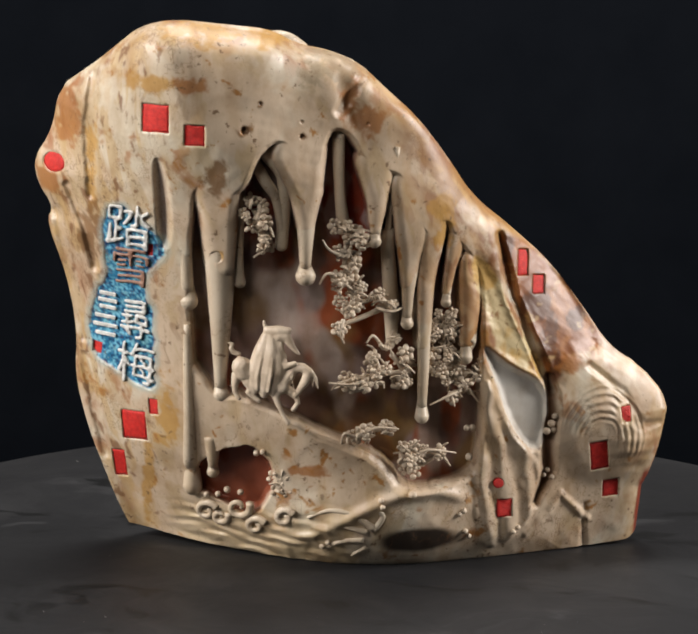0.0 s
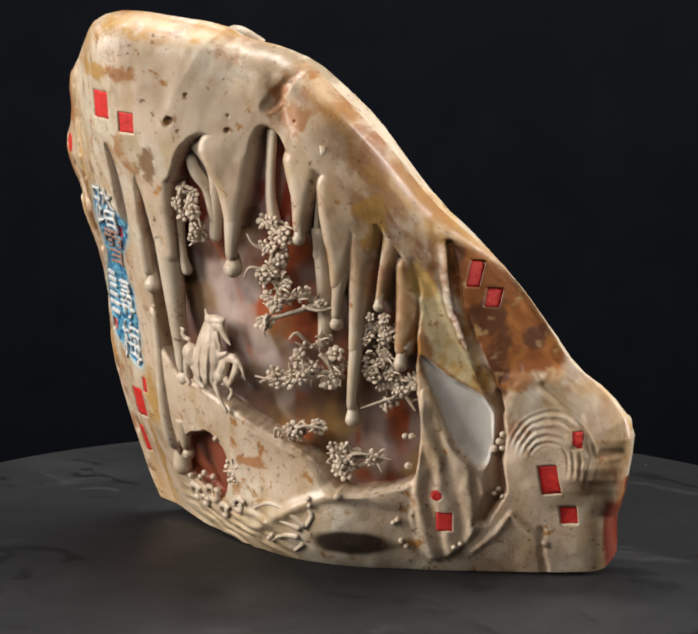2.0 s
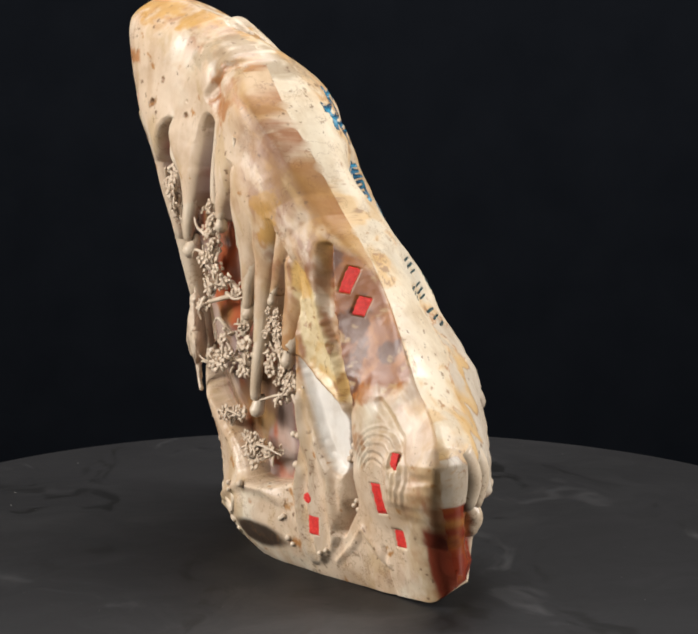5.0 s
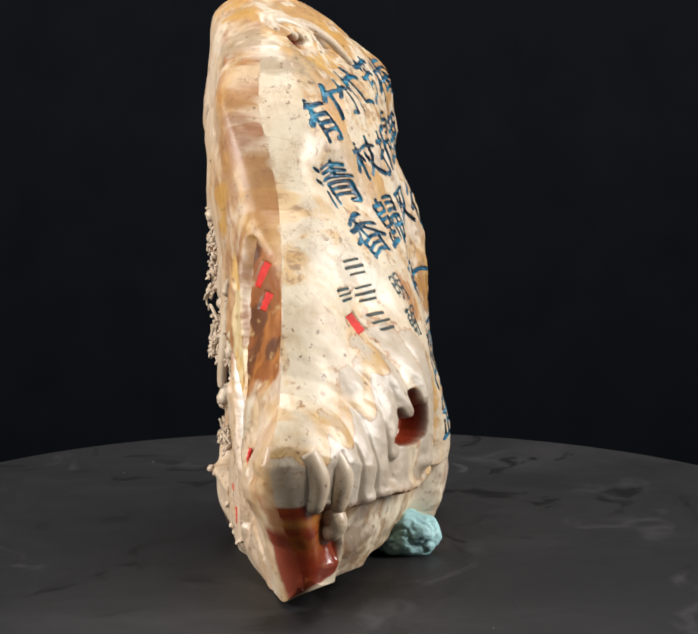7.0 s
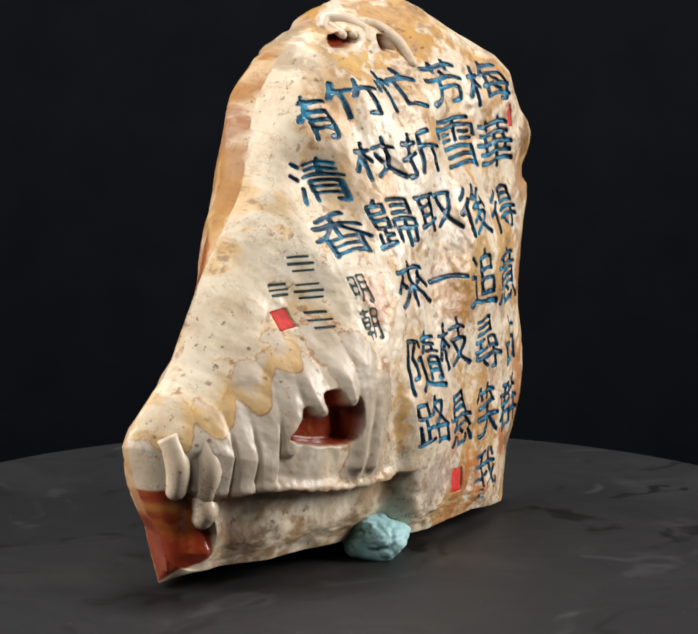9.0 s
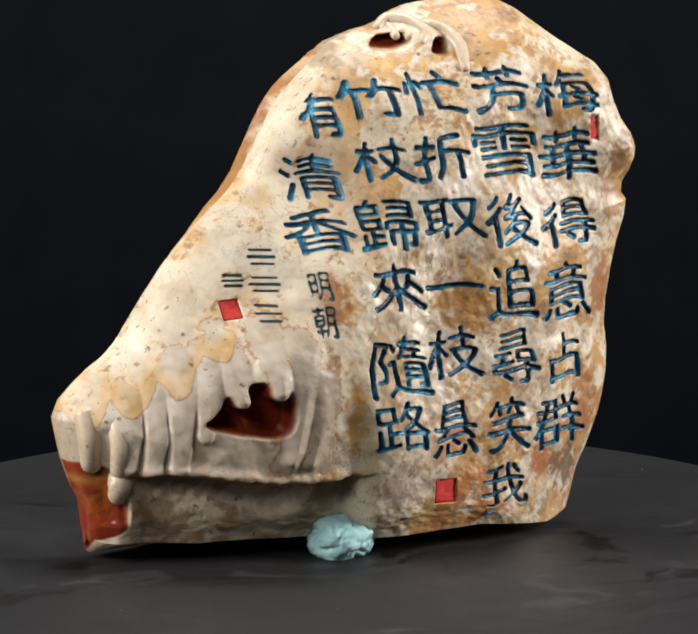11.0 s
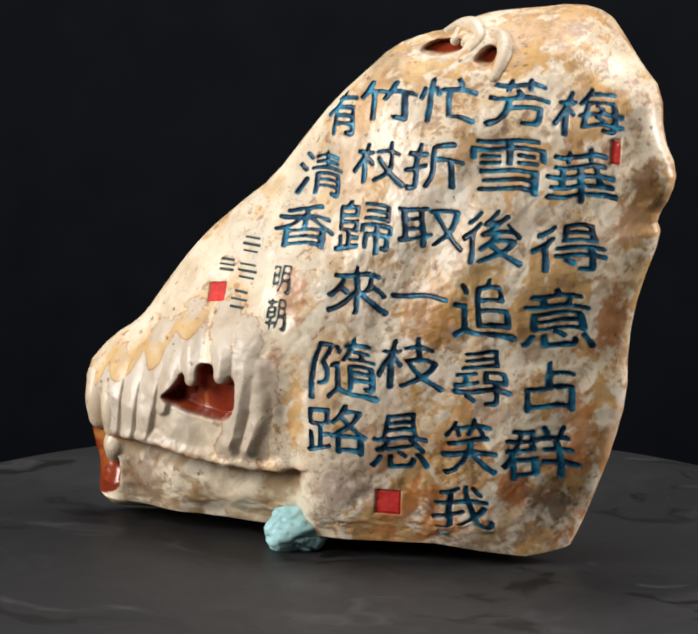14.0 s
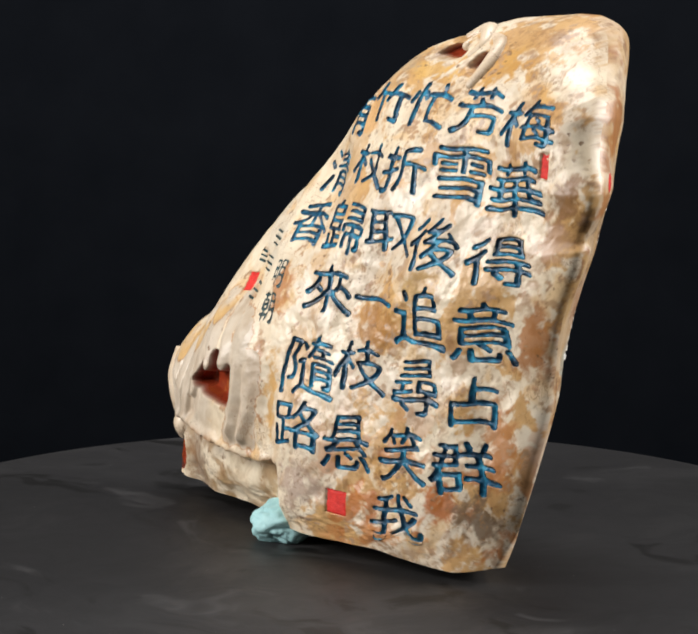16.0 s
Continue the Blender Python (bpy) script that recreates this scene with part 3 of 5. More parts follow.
# ---- what is carved into the back ----
HOLE = [(59.1, 43.2), (53.4, 46.8), (49.4, 54.3), (38.7, 56.2), (30.5, 53.8), (31.0, 38.4), (44.1, 39.5)]
GEM = [(90.4, 31.4), (82.0, 31.1), (80.0, 22.6), (76.3, 20.4), (77.0, 2.8), (96.1, 1.4), (96.0, 30.6)]
TOP_HOLE = [(-12.1, 149.5), (-16.5, 153.0), (-22.8, 154.1), (-28.0, 153.3), (-25.8, 150.0), (-18.2, 148.6)]
EAR_HOLE = [(-31.4, 148.7), (-34.8, 153.3), (-38.9, 152.5), (-37.9, 147.2), (-34.1, 147.1)]
GAPS = [(88.9, 34.8), (83.3, 44.5), (64.2, 47.8), (50.8, 47.7), (52.1, 34.3), (64.2, 29.2), (79.3, 27.2), (86.9, 30.1)]
BACK_DRIPS = [
    [(49.4, 65.8, 3.5), (48.1, 57.0, 2.8), (46.5, 50.6, 2.4)],
    [(37.3, 69.0, 4.0), (35.4, 58.9, 3.0), (35.4, 52.7, 2.6)],
    [(28.0, 66.8, 4.0), (27.4, 51.2, 3.0), (30.7, 35.0, 2.4), (32.1, 31.6, 2.0)],
    [(22.7, 55.2, 3.0), (22.1, 41.9, 3.0), (26.0, 31.0, 2.0)],
]
FOLDS = [
    [(77.2, 51.4, 3.0), (77.5, 40.2, 3.0), (78.1, 31.0, 2.2)],
    [(69.6, 52.3, 2.6), (70.7, 39.6, 2.8), (71.5, 30.5, 2.0)],
    [(61.5, 59.5, 3.6), (63.5, 44.1, 3.2), (64.9, 31.3, 2.2)],
    [(53.4, 62.9, 3.2), (55.8, 49.9, 2.6), (57.5, 40.7, 1.8)],
]
END_DRIPS = [
    [(86.4, 45.8, 3.4), (86.4, 38.1, 3.0), (86.2, 31.4, 2.6)],
    [(78.4, 46.4, 3.4), (78.6, 38.1, 3.0), (79.0, 29.8, 2.5)],
    [(78.4, 28.5, 2.6), (78.7, 24.6, 3.0), (79.3, 21.9, 2.4)],
]
SEALS_BACK = []
CELL = 0.15
INK_FIELD = np.zeros((1200, 1400))


def sample_ink(X, Z):
    """How deep the lettering is cut at a place, in mm."""
    u, v = (np.asarray(X) + 105) / CELL, np.asarray(Z) / CELL
    i, j = np.clip(u.astype(int), 0, 1398), np.clip(v.astype(int), 0, 1198)
    a, b = np.clip(u - i, 0, 1), np.clip(v - j, 0, 1)
    f = INK_FIELD
    return (f[j, i] * (1 - a) + f[j, i + 1] * a) * (1 - b) + (f[j + 1, i] * (1 - a) + f[j + 1, i + 1] * a) * b


def back_depth(X, Z):
    warp = 0.6 * (fbm(X / 3, Z / 3, 22) - 0.5)
    fall = np.full(X.shape, -1e9)
    for d in BACK_DRIPS + FOLDS:
        fall = np.maximum(fall, stroke(X, Z, d))
    hole = inside(X, Z, smooth(HOLE)) + warp
    near = np.maximum(stroke(X, Z, BACK_DRIPS[0]), stroke(X, Z, BACK_DRIPS[1]))
    mix = np.clip(0.5 + 0.5 * (-near - hole) / 3.0, 0, 1)
    hole = -near * (1 - mix) + hole * mix - 3.0 * mix * (1 - mix)
    gem = inside(X, Z, smooth(GEM)) + warp
    top, ear = inside(X, Z, smooth(TOP_HOLE)) + warp, inside(X, Z, smooth(EAR_HOLE)) + warp
    keep = step(0.5, 8, inside(X, Z, RIM))
    cut = 6.8 * step(-0.6, 1.5, hole) + (0.4 + 3.0 * step(9, 19, Z)) * step(-0.6, 1.2, gem) * keep + 4.5 * step(-0.4, 1.0, top) + 4.5 * step(-0.4, 1.0, ear)
    ridge = np.zeros(X.shape)
    for d in FOLDS:
        ridge = np.maximum(ridge, 0.26 * step(-0.9, 1.0, stroke(X, Z, d) / d[0][2]))
    for d in BACK_DRIPS:
        down = np.clip((d[0][1] - Z) / (d[0][1] - d[-1][1]), 0, 1)
        ridge = np.maximum(ridge, step(-0.45, 0.9, stroke(X, Z, d) / d[0][2]) * (0.1 + 0.9 * down))
    cut = cut - (0.8 * step(-5, 1, fall) + 2.2 * ridge) * step(0.8, -0.6, hole) * (0.3 + 0.7 * keep)
    band = inside(X, Z, smooth(GAPS)) + warp
    cut = cut + 1.6 * step(-2.0, 3.0, band) * step(0.4, -1.4, fall) * keep
    # the ledge under the drips, with the foot set back below it
    lx, lz = 48.1, 26.2
    sag = lz + 2.2 * np.sin((X - lx) / 13) + 3 * warp
    ledge = step(sag + 0.8, sag - 0.8, Z) * step(4, 14, X) * step(80, 70, X)
    cut = cut + 5.0 * ledge * keep
    cut = cut - 1.3 * np.exp(-((Z - sag - 1.5) / 1.8) ** 2) * step(10, 18, X) * step(80, 70, X)
    # rough weathered ground of the text face, and the hump over the holes
    rough = step(10, -8, X) * step(2, 14, inside(X, Z, RIM)) * step(0.42, 0.6, fbm(X / 20, Z / 20, 71))
    cut = cut + rough * 0.5 * (fbm(X / 2.4, Z / 2.4, 72) - 0.5) + 0.9 * (fbm(X / 7, Z / 7, 73) - 0.5)
    hx, hz = -28.3, 156.3
    cut = cut - 2.5 * bump_at(X, Z, hx, hz, 12, 6) * (top < 0) * (ear < 0)
    for x, z, w, h, a in SEALS_BACK:
        cut = cut + seal_pit(X, Z, x, z, w, h, a)
    cut = cut + sample_ink(X, Z)
    return cut, dict(fall=fall, hole=hole, gem=gem, top=top, ear=ear, ledge=ledge, band=band, rough=rough, sag=sag)


def back_surface(X, Z):
    X, Z = np.asarray(X, float), np.asarray(Z, float)
    return back_base(X, Z) - back_depth(X, Z)[0]


def back_colour(X, Z, m, Y):
    col = np.ones(X.shape + (3,)) * np.array((0.72, 0.64, 0.50))
    n1, n2, n3 = fbm3(X / 24, Y / 24, Z / 24, 81), fbm3(X / 9, Y / 9, Z / 9, 82), fbm3(X / 2.6, Y / 2.6, Z / 2.6, 83)
    col = blend(col, (0.64, 0.58, 0.47), step(0.45, 0.62, n1))
    col = blend(col, (0.66, 0.47, 0.25), 0.8 * step(0.54, 0.68, n2))
    text_side = step(16, -10, X)
    col = blend(col, (0.68, 0.615, 0.51), 0.9 * text_side * step(0.30, 0.55, n1))
    col = blend(col, (0.52, 0.30, 0.095), 0.85 * text_side * step(0.50, 0.57, fbm3(X / 13, Y / 13, Z / 17, 84) + 0.35 * (n3 - 0.5)))
    col = blend(col, UMBER, 0.65 * text_side * step(0.54, 0.68, fbm3(X / 1.7, Y / 1.7, Z / 1.7, 91)) * step(0.42, 0.60, n2))
    rust = step(0.52, 0.62, fbm3(X / 7, Y / 7, Z / 7, 85)) * step(60, 25, Z) * step(0, -25, X)
    col = blend(col, (0.44, 0.16, 0.04), 0.9 * rust)
    col = blend(col, (0.58, 0.37, 0.14), 0.6 * step(0.50, 0.70, fbm3(X / 8, Y / 8, Z / 14, 88)) * step(0.40, 0.60, n1))
    col = blend(col, (0.30, 0.16, 0.07), 0.6 * text_side * step(0.56, 0.72, fbm3(X / 4, Y / 4, Z / 4, 89)))
    for x, z, rx, rz, c in ((-19.5, 145.8, 11, 2.6, (0.60, 0.38, 0.12)), (0, 132, 8, 7, (0.62, 0.38, 0.17)), (-49, 150, 11, 5, OCHRE), (-30, 73, 14, 5, (0.42, 0.22, 0.07)),
                            (-44, 86, 7, 6, (0.50, 0.32, 0.12)), (-55.5, 24, 5, 7, (0.42, 0.13, 0.03)), (-34, 10, 9, 4, (0.48, 0.20, 0.05)), (-81, 74, 5, 10, SIENNA), (-74, 44, 5, 13, SIENNA),
                            (15, 78, 5, 7, SIENNA), (19, 54, 2.2, 13, (0.36, 0.18, 0.08)), (11, 46, 3.4, 13, OCHRE), (-66, 20, 6, 7, (0.17, 0.12, 0.08)), (-5, 21, 10, 8, (0.42, 0.32, 0.26)),
                            (-27, 107, 12, 8, (0.70, 0.65, 0.56)), (-90, 116, 4, 6, UMBER), (0, 148, 8, 7, (0.40, 0.32, 0.22)), (-86, 104, 4, 6, (0.38, 0.22, 0.12))):
        col = blend(col, c, 0.85 * step(0.30, 0.75, bump_at(X, Z, x, z, 1.1 * rx, 1.1 * rz) + 1.7 * (n3 - 0.5) + 1.1 * (n2 - 0.5)))
    # grey-white drips and the flank above them
    grey = step(-3.2, -1.6, m["fall"] + 11 * (n2 - 0.5) + 4 * (n3 - 0.5))
    col = blend(col, (0.53, 0.47, 0.39), 0.9 * grey)
    # shadow in the gaps between the drips, put into the colour as brown
    col = blend(col, (0.34, 0.22, 0.12), 0.5 * step(-1.0, 2.0, m["band"]) * step(0.2, -1.0, m["fall"]))
    # the thin brown vein round the drips
    col = blend(col, (0.42, 0.20, 0.07), 0.8 * step(0.4, 0.1, abs(m["fall"] + 2.4 + 11 * (n2 - 0.5) + 4 * (n3 - 0.5))))
    # the cream skirt that hangs in scallops over the grey drips of the flank
    hem = Z - np.interp(X, [44, 50, 64, 78, 92], [70, 64, 55, 48, 44]) + 6.5 * abs(np.sin(X / 4.3 + 2.2 * (n1 - 0.5))) - 3 + 5 * (n2 - 0.5)
    flank = step(42, 47, X)
    col = blend(col, (0.53, 0.47, 0.39), 0.85 * flank * step(0.3, -0.5, hem) * step(16, 26, Z))
    col = blend(col, (0.60, 0.38, 0.13), 0.75 * flank * step(-0.2, 0.3, hem) * step(10, 2, hem + 12 * (n2 - 0.5)))
    col = blend(col, (0.30, 0.15, 0.06), 0.8 * flank * step(0.42, 0.12, abs(hem)))
    vein = abs(fbm3(X / 10, Y / 10, Z / 10, 86) - 0.5)
    col = blend(col, (0.45, 0.25, 0.10), 0.55 * step(0.010, 0.003, vein) * step(0.5, 0.6, n1))
    red = np.ones(X.shape + (3,)) * np.array((0.22, 0.032, 0.012))
    red = blend(red, (0.40, 0.13, 0.025), 0.8 * step(0.52, 0.72, fbm3(X / 9, Y / 9, Z / 7, 87)))
    col = blend(col, red, np.maximum(step(-0.7, 0.3, m["hole"]), np.maximum(step(-0.2, 0.6, m["gem"]), np.maximum(step(0, 0.8, m["top"]), step(0, 0.8, m["ear"])))))
    col = blend(col, (0.40, 0.17, 0.045), 0.9 * np.exp(-((Z - m["sag"] + 0.4 + 3 * (n2 - 0.5)) / 1.5) ** 2) * step(4, 14, X))
    col = blend(col, (0.010, 0.22, 0.38), step(0.5, 0.9, sample_ink(X, Z)))
    col = blend(col, (0.34, 0.22, 0.11), 0.75 * m["ledge"] * step(0.42, 0.58, n2))
    col = blend(col, (0.16, 0.09, 0.05), 0.7 * m["ledge"] * step(48, 58, X) * step(0.40, 0.6, n1 + 0.5 * (n3 - 0.5)))
    return col


def build_body(parent):
    """The stone as one closed skin: a front and a back sheet of rings, joined round the rim and under the foot."""
    na, nr = 1300, 290
    cx, cz = -4.0, 64.0
    pts = np.array(OUTLINE, float)
    # round the outline off and sample it evenly
    for _ in range(2):
        nxt = np.roll(pts, -1, 0)
        pts = np.stack([0.75 * pts + 0.25 * nxt, 0.25 * pts + 0.75 * nxt], 1).reshape(-1, 2)
    closed = np.vstack([pts, pts[:1]])
    run = np.r_[0, np.cumsum(np.hypot(*np.diff(closed, axis=0).T))]
    even = np.linspace(0, run[-1], na, endpoint=False)
    ox, oz = np.interp(even, run, closed[:, 0]), np.interp(even, run, closed[:, 1])
    s = np.linspace(0, 1, nr + 1)[1:] ** 0.8
    X, Z = cx + s[:, None] * (ox - cx), cz + s[:, None] * (oz - cz)
    dep, mf = front_depth(X, Z)
    Yf = front_base(X, Z) + dep
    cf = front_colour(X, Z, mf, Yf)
    dep, mb = back_depth(X, Z)
    Yb = back_base(X, Z) - dep
    cb = back_colour(X, Z, mb, Yb)
    Yb = np.maximum(Yb, Yf + 0.05)
    lift = 5.5 * step(16, 0, Z) * step(-66, -30, X)
    Zb = Z + lift
    verts = np.concatenate([np.stack([X, Yf, Z], -1).reshape(-1, 3), np.stack([X, Yb, Zb], -1).reshape(-1, 3)]) * MM
    tint = np.concatenate([cf.reshape(-1, 3), cb.reshape(-1, 3)])
    clear = np.concatenate([np.maximum.reduce([step(0.2, 1.0, mf["cave"]), step(0, 0.6, mf["low"]), step(-0.2, 0.8, mf["milky"])]).ravel(),
                            np.maximum.reduce([step(-0.2, 0.8, mb[k]) for k in ("hole", "gem", "top", "ear")]).ravel(), [0, 0]])
    i, j = np.meshgrid(np.arange(nr - 1), np.arange(na), indexing="ij")
    a, b, c, d = i * na + j, i * na + (j + 1) % na, (i + 1) * na + (j + 1) % na, (i + 1) * na + j
    ring = np.stack([a, d, c, b], -1).reshape(-1, 4)
    n = nr * na
    back = np.stack([a, b, c, d], -1).reshape(-1, 4) + n
    e = (nr - 1) * na + np.arange(na)
    g = (nr - 1) * na + (np.arange(na) + 1) % na
    rim = np.stack([e, e + n, g + n, g], -1)
    quads = np.concatenate([ring, back, rim])
    k = np.arange(na)
    mid = len(verts)
    verts = np.concatenate([verts, [[cx * MM, Yf[0].mean() * MM, cz * MM], [cx * MM, Yb[0].mean() * MM, cz * MM]]])
    tint = np.concatenate([tint, cf[0].mean(0)[None], cb[0].mean(0)[None]])
    tris = np.concatenate([np.stack([np.full(na, mid), k, (k + 1) % na], -1), np.stack([np.full(na, mid + 1), n + (k + 1) % na, n + k], -1)])
    me = bpy.data.meshes.new("body")
    me.vertices.add(len(verts))
    me.vertices.foreach_set("co", verts.ravel())
    loops = np.concatenate([quads.ravel(), tris.ravel()])
    me.loops.add(len(loops))
    me.loops.foreach_set("vertex_index", loops.astype(np.int32))
    nq, ntri = len(quads), len(tris)
    me.polygons.add(nq + ntri)
    me.polygons.foreach_set("loop_start", np.concatenate([np.arange(nq) * 4, nq * 4 + np.arange(ntri) * 3]).astype(np.int32))
    me.polygons.foreach_set("loop_total", np.concatenate([np.full(nq, 4), np.full(ntri, 3)]).astype(np.int32))
    me.polygons.foreach_set("use_smooth", np.ones(nq + ntri, bool))
    me.update(calc_edges=True)
    at = me.color_attributes.new("zone", "FLOAT_COLOR", "POINT")
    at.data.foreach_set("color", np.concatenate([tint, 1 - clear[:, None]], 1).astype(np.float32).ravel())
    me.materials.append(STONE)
    ob = new("body", me)
    ob.parent = parent
    ob["label"] = "cream soapstone body, brown stains, carved cave"
    return ob


carving = tagged(new("stone_carving"), "cream and russet carved soapstone boulder standing on the turntable", "sculpture")


def tube(pts, sides=14, rings=5):
    """A round bar through (x, y, z, radius) in mm, smoothly bent, with round ends."""
    pts = [Vector(p) for p in pts]
    path = []
    n = len(pts)
    for k in range(n - 1):
        p0, p1, p2, p3 = pts[max(k - 1, 0)], pts[k], pts[k + 1], pts[min(k + 2, n - 1)]
        for q in range(rings):
            t = q / rings
            path.append(0.5 * (2 * p1 + (p2 - p0) * t + (2 * p0 - 5 * p1 + 4 * p2 - p3) * t * t + (3 * p1 - p0 - 3 * p2 + p3) * t ** 3))
    path.append(pts[-1])
    tip = (path[-1] - path[-2]).to_3d().normalized()
    r = path[-1][3]
    for a in (0.4, 0.7, 0.9, 0.98):
        q = path[-1].copy() if a == 0.4 else base.copy()
        if a == 0.4:
            base = path[-1].copy()
        e = base.to_3d() + tip * r * a
        path.append(Vector((e.x, e.y, e.z, r * math.sqrt(1 - a * a))))
    bm = bmesh.new()
    last = None
    for k, p in enumerate(path):
        ahead = (path[min(k + 1, len(path) - 1)] - path[max(k - 1, 0)]).to_3d().normalized()
        side = ahead.cross(Vector((0, 1, 0)))
        side = side.normalized() if side.length > 1e-4 else Vector((1, 0, 0))
        up = side.cross(ahead).normalized()
        row = [bm.verts.new((p.to_3d() + max(p[3], 0.02) * (math.cos(2 * math.pi * i / sides) * side + math.sin(2 * math.pi * i / sides) * up)) * MM) for i in range(sides)]
        if last:
            for i in range(sides):
                bm.faces.new((last[i], last[(i + 1) % sides], row[(i + 1) % sides], row[i]))
        else:
            bm.faces.new(row[::-1])
        last = row
    bm.faces.new(last)
    bmesh.ops.recalc_face_normals(bm, faces=bm.faces)
    return bm


def build_back_drips():
    for d in END_DRIPS:
        pts = [(x, float(back_base(np.array(x), np.array(z))) + (-5.5 if k == 0 else -2.6), z, 1.35 * r) for k, (x, z, r) in enumerate(d)]
        part("back_drip", tube(pts), DRIP, carving, "grey-white rounded stalactite")
    for d in BACK_DRIPS:
        pts = [(x, float(back_base(np.array(x), np.array(z))) + (-0.8 * r if k == 0 else 0.9 - 0.35 * r), z, 0.72 * r) for k, (x, z, r) in enumerate(d)]
        pts = [(pts[-2][0], pts[-2][1] - 1.6, pts[-2][2], pts[-2][3]), pts[-1]]
        part("back_drip", tube(pts), DRIP, carving, "grey-white rounded stalactite")


TOP_CURLS = [[(-18.7, 154.5, 1.6), (-23.8, 157.2, 2.6), (-28.4, 157.3, 2.8), (-32.2, 154.2, 2.2), (-30.3, 151.4, 1.6)],
             [(-32.4, 156.4, 1.8), (-38.5, 155.2, 2.4), (-41.4, 150.3, 2.4), (-40.2, 144.1, 1.6)],
             [(-23.0, 156.0, 1.4), (-23.3, 153.1, 1.5)], [(-26.9, 156.0, 1.4), (-27.0, 152.8, 1.4)]]


def build_top_curls():
    for d in TOP_CURLS:
        pts = [(x, float(back_base(np.array(x), np.array(z))) + 0.5 - (0.8 * r if k == 0 else 0.3 * r), z, r) for k, (x, z, r) in enumerate(d)]
        part("scroll", tube(pts), DRIP, carving, "rounded stone scroll over the holes")


def build_drips():
    for d in DRIPS:
        x0, z0, r0 = d[0]
        pts = []
        for x, z, r in (d if r0 < 2.8 else d[1:]):
            y = float(front_base(np.array(x), np.array(z)))
            pts.append((x, y + (0.9 * r if not pts else 0.1 * r), z, r) if r0 < 2.8 else (x, y + (r + 1.6 if not pts else r + 0.12 if len(pts) == 1 else 0.8 * r), z, r * (0.85 if not pts else 1)))
        x, y, z, r = pts[-1]
        ax, ay, az, ar = pts[-2]
        up = min(4.6 * r, 0.7 * (az - z))
        neck = min(0.74 * r, ar)
        pts[-1:] = [(x + 0.5 * (ax - x), y + 0.2, z + 1.15 * up, neck), (x + 0.15 * (ax - x), y, z + 0.5 * up, 0.88 * r), (x, y - 0.2, z + 0.25 * r, 1.0 * r)]
        part("drip", tube(pts), DRIP, carving, "smooth cream stalactite with a round drop")
    for d in INNER_DRIPS:
        pts = [(x, float(front_base(np.array(x), np.array(z))) + 3.2 + r, z + (9 if k == 0 else 0), r) for k, (x, z, r) in enumerate(d)]
        part("inner_drip", tube(pts), DRIP, carving)


def plate(x, z, w, h, a, base_fn, sink, mat, name, label):
    """A flat inlay that follows the stone's raw surface at a depth."""
    c, s = math.cos(radians(a)), math.sin(radians(a))
    bm = bmesh.new()
    n = 8
    sgn = 1 if base_fn is front_base else -1
    grid = []
    for i in range(n + 1):
        row = []
        for j in range(n + 1):
            u, v = (i / n - 0.5), (j / n - 0.5)
            if h == 0:
                k = math.hypot(u, v)
                m = max(abs(u), abs(v))
                u, v = (u * m / k * w, v * m / k * w) if k else (0, 0)
            else:
                u, v = u * w, v * h
            px, pz = x + u * c - v * s, z + u * s + v * c
            y = float(base_fn(np.array(px), np.array(pz))) + sgn * (sink - 0.12 * math.sin(j * 2.4 + i * 0.9))
            row.append(bm.verts.new(Vector((px, y, pz)) * MM))
        grid.append(row)
    for i in range(n):
        for j in range(n):
            bm.faces.new((grid[i][j], grid[i + 1][j], grid[i + 1][j + 1], grid[i][j + 1]))
    bmesh.ops.recalc_face_normals(bm, faces=bm.faces)
    bmesh.ops.solidify(bm, geom=bm.faces[:], thickness=0.5 * MM)
    part(name, bm, mat, carving, label)


SEALS_FRONT += [(-62.5, 136.8, 7.6, 8.2, 0), (-51.4, 132.6, 5.8, 6.2, 0), (-68.3, 39.5, 7.2, 9.6, 5), (-62.6, 46.8, 2.6, 5, 3), (-72.5, 25.5, 3.8, 9, 8),
                (-91.9, 119.8, 6.2, 0, 0), (-63.7, 96.6, 1.6, 3.6, 2), (-79.3, 62.7, 2.8, 3.6, -6), (48.1, 90.1, 3.4, 7.4, -4), (53.3, 83.3, 3.9, 5.4, -4), (80.6, 42.9, 2.9, 5, 3), (72.6, 30.7, 5.6, 9.0, 6),
                (76.9, 19.3, 5.0, 5.6, 2), (40.5, 24.5, 3.2, 0, 0), (42.6, 16.3, 4.6, 5.8, 0)]
SEALS_BACK += [(-80.9, 124.6, 3.0, 7.4, 2), (44.0, 75.9, 6.0, 5.6, -6), (-18.9, 18.4, 7.6, 7.6, 2)]

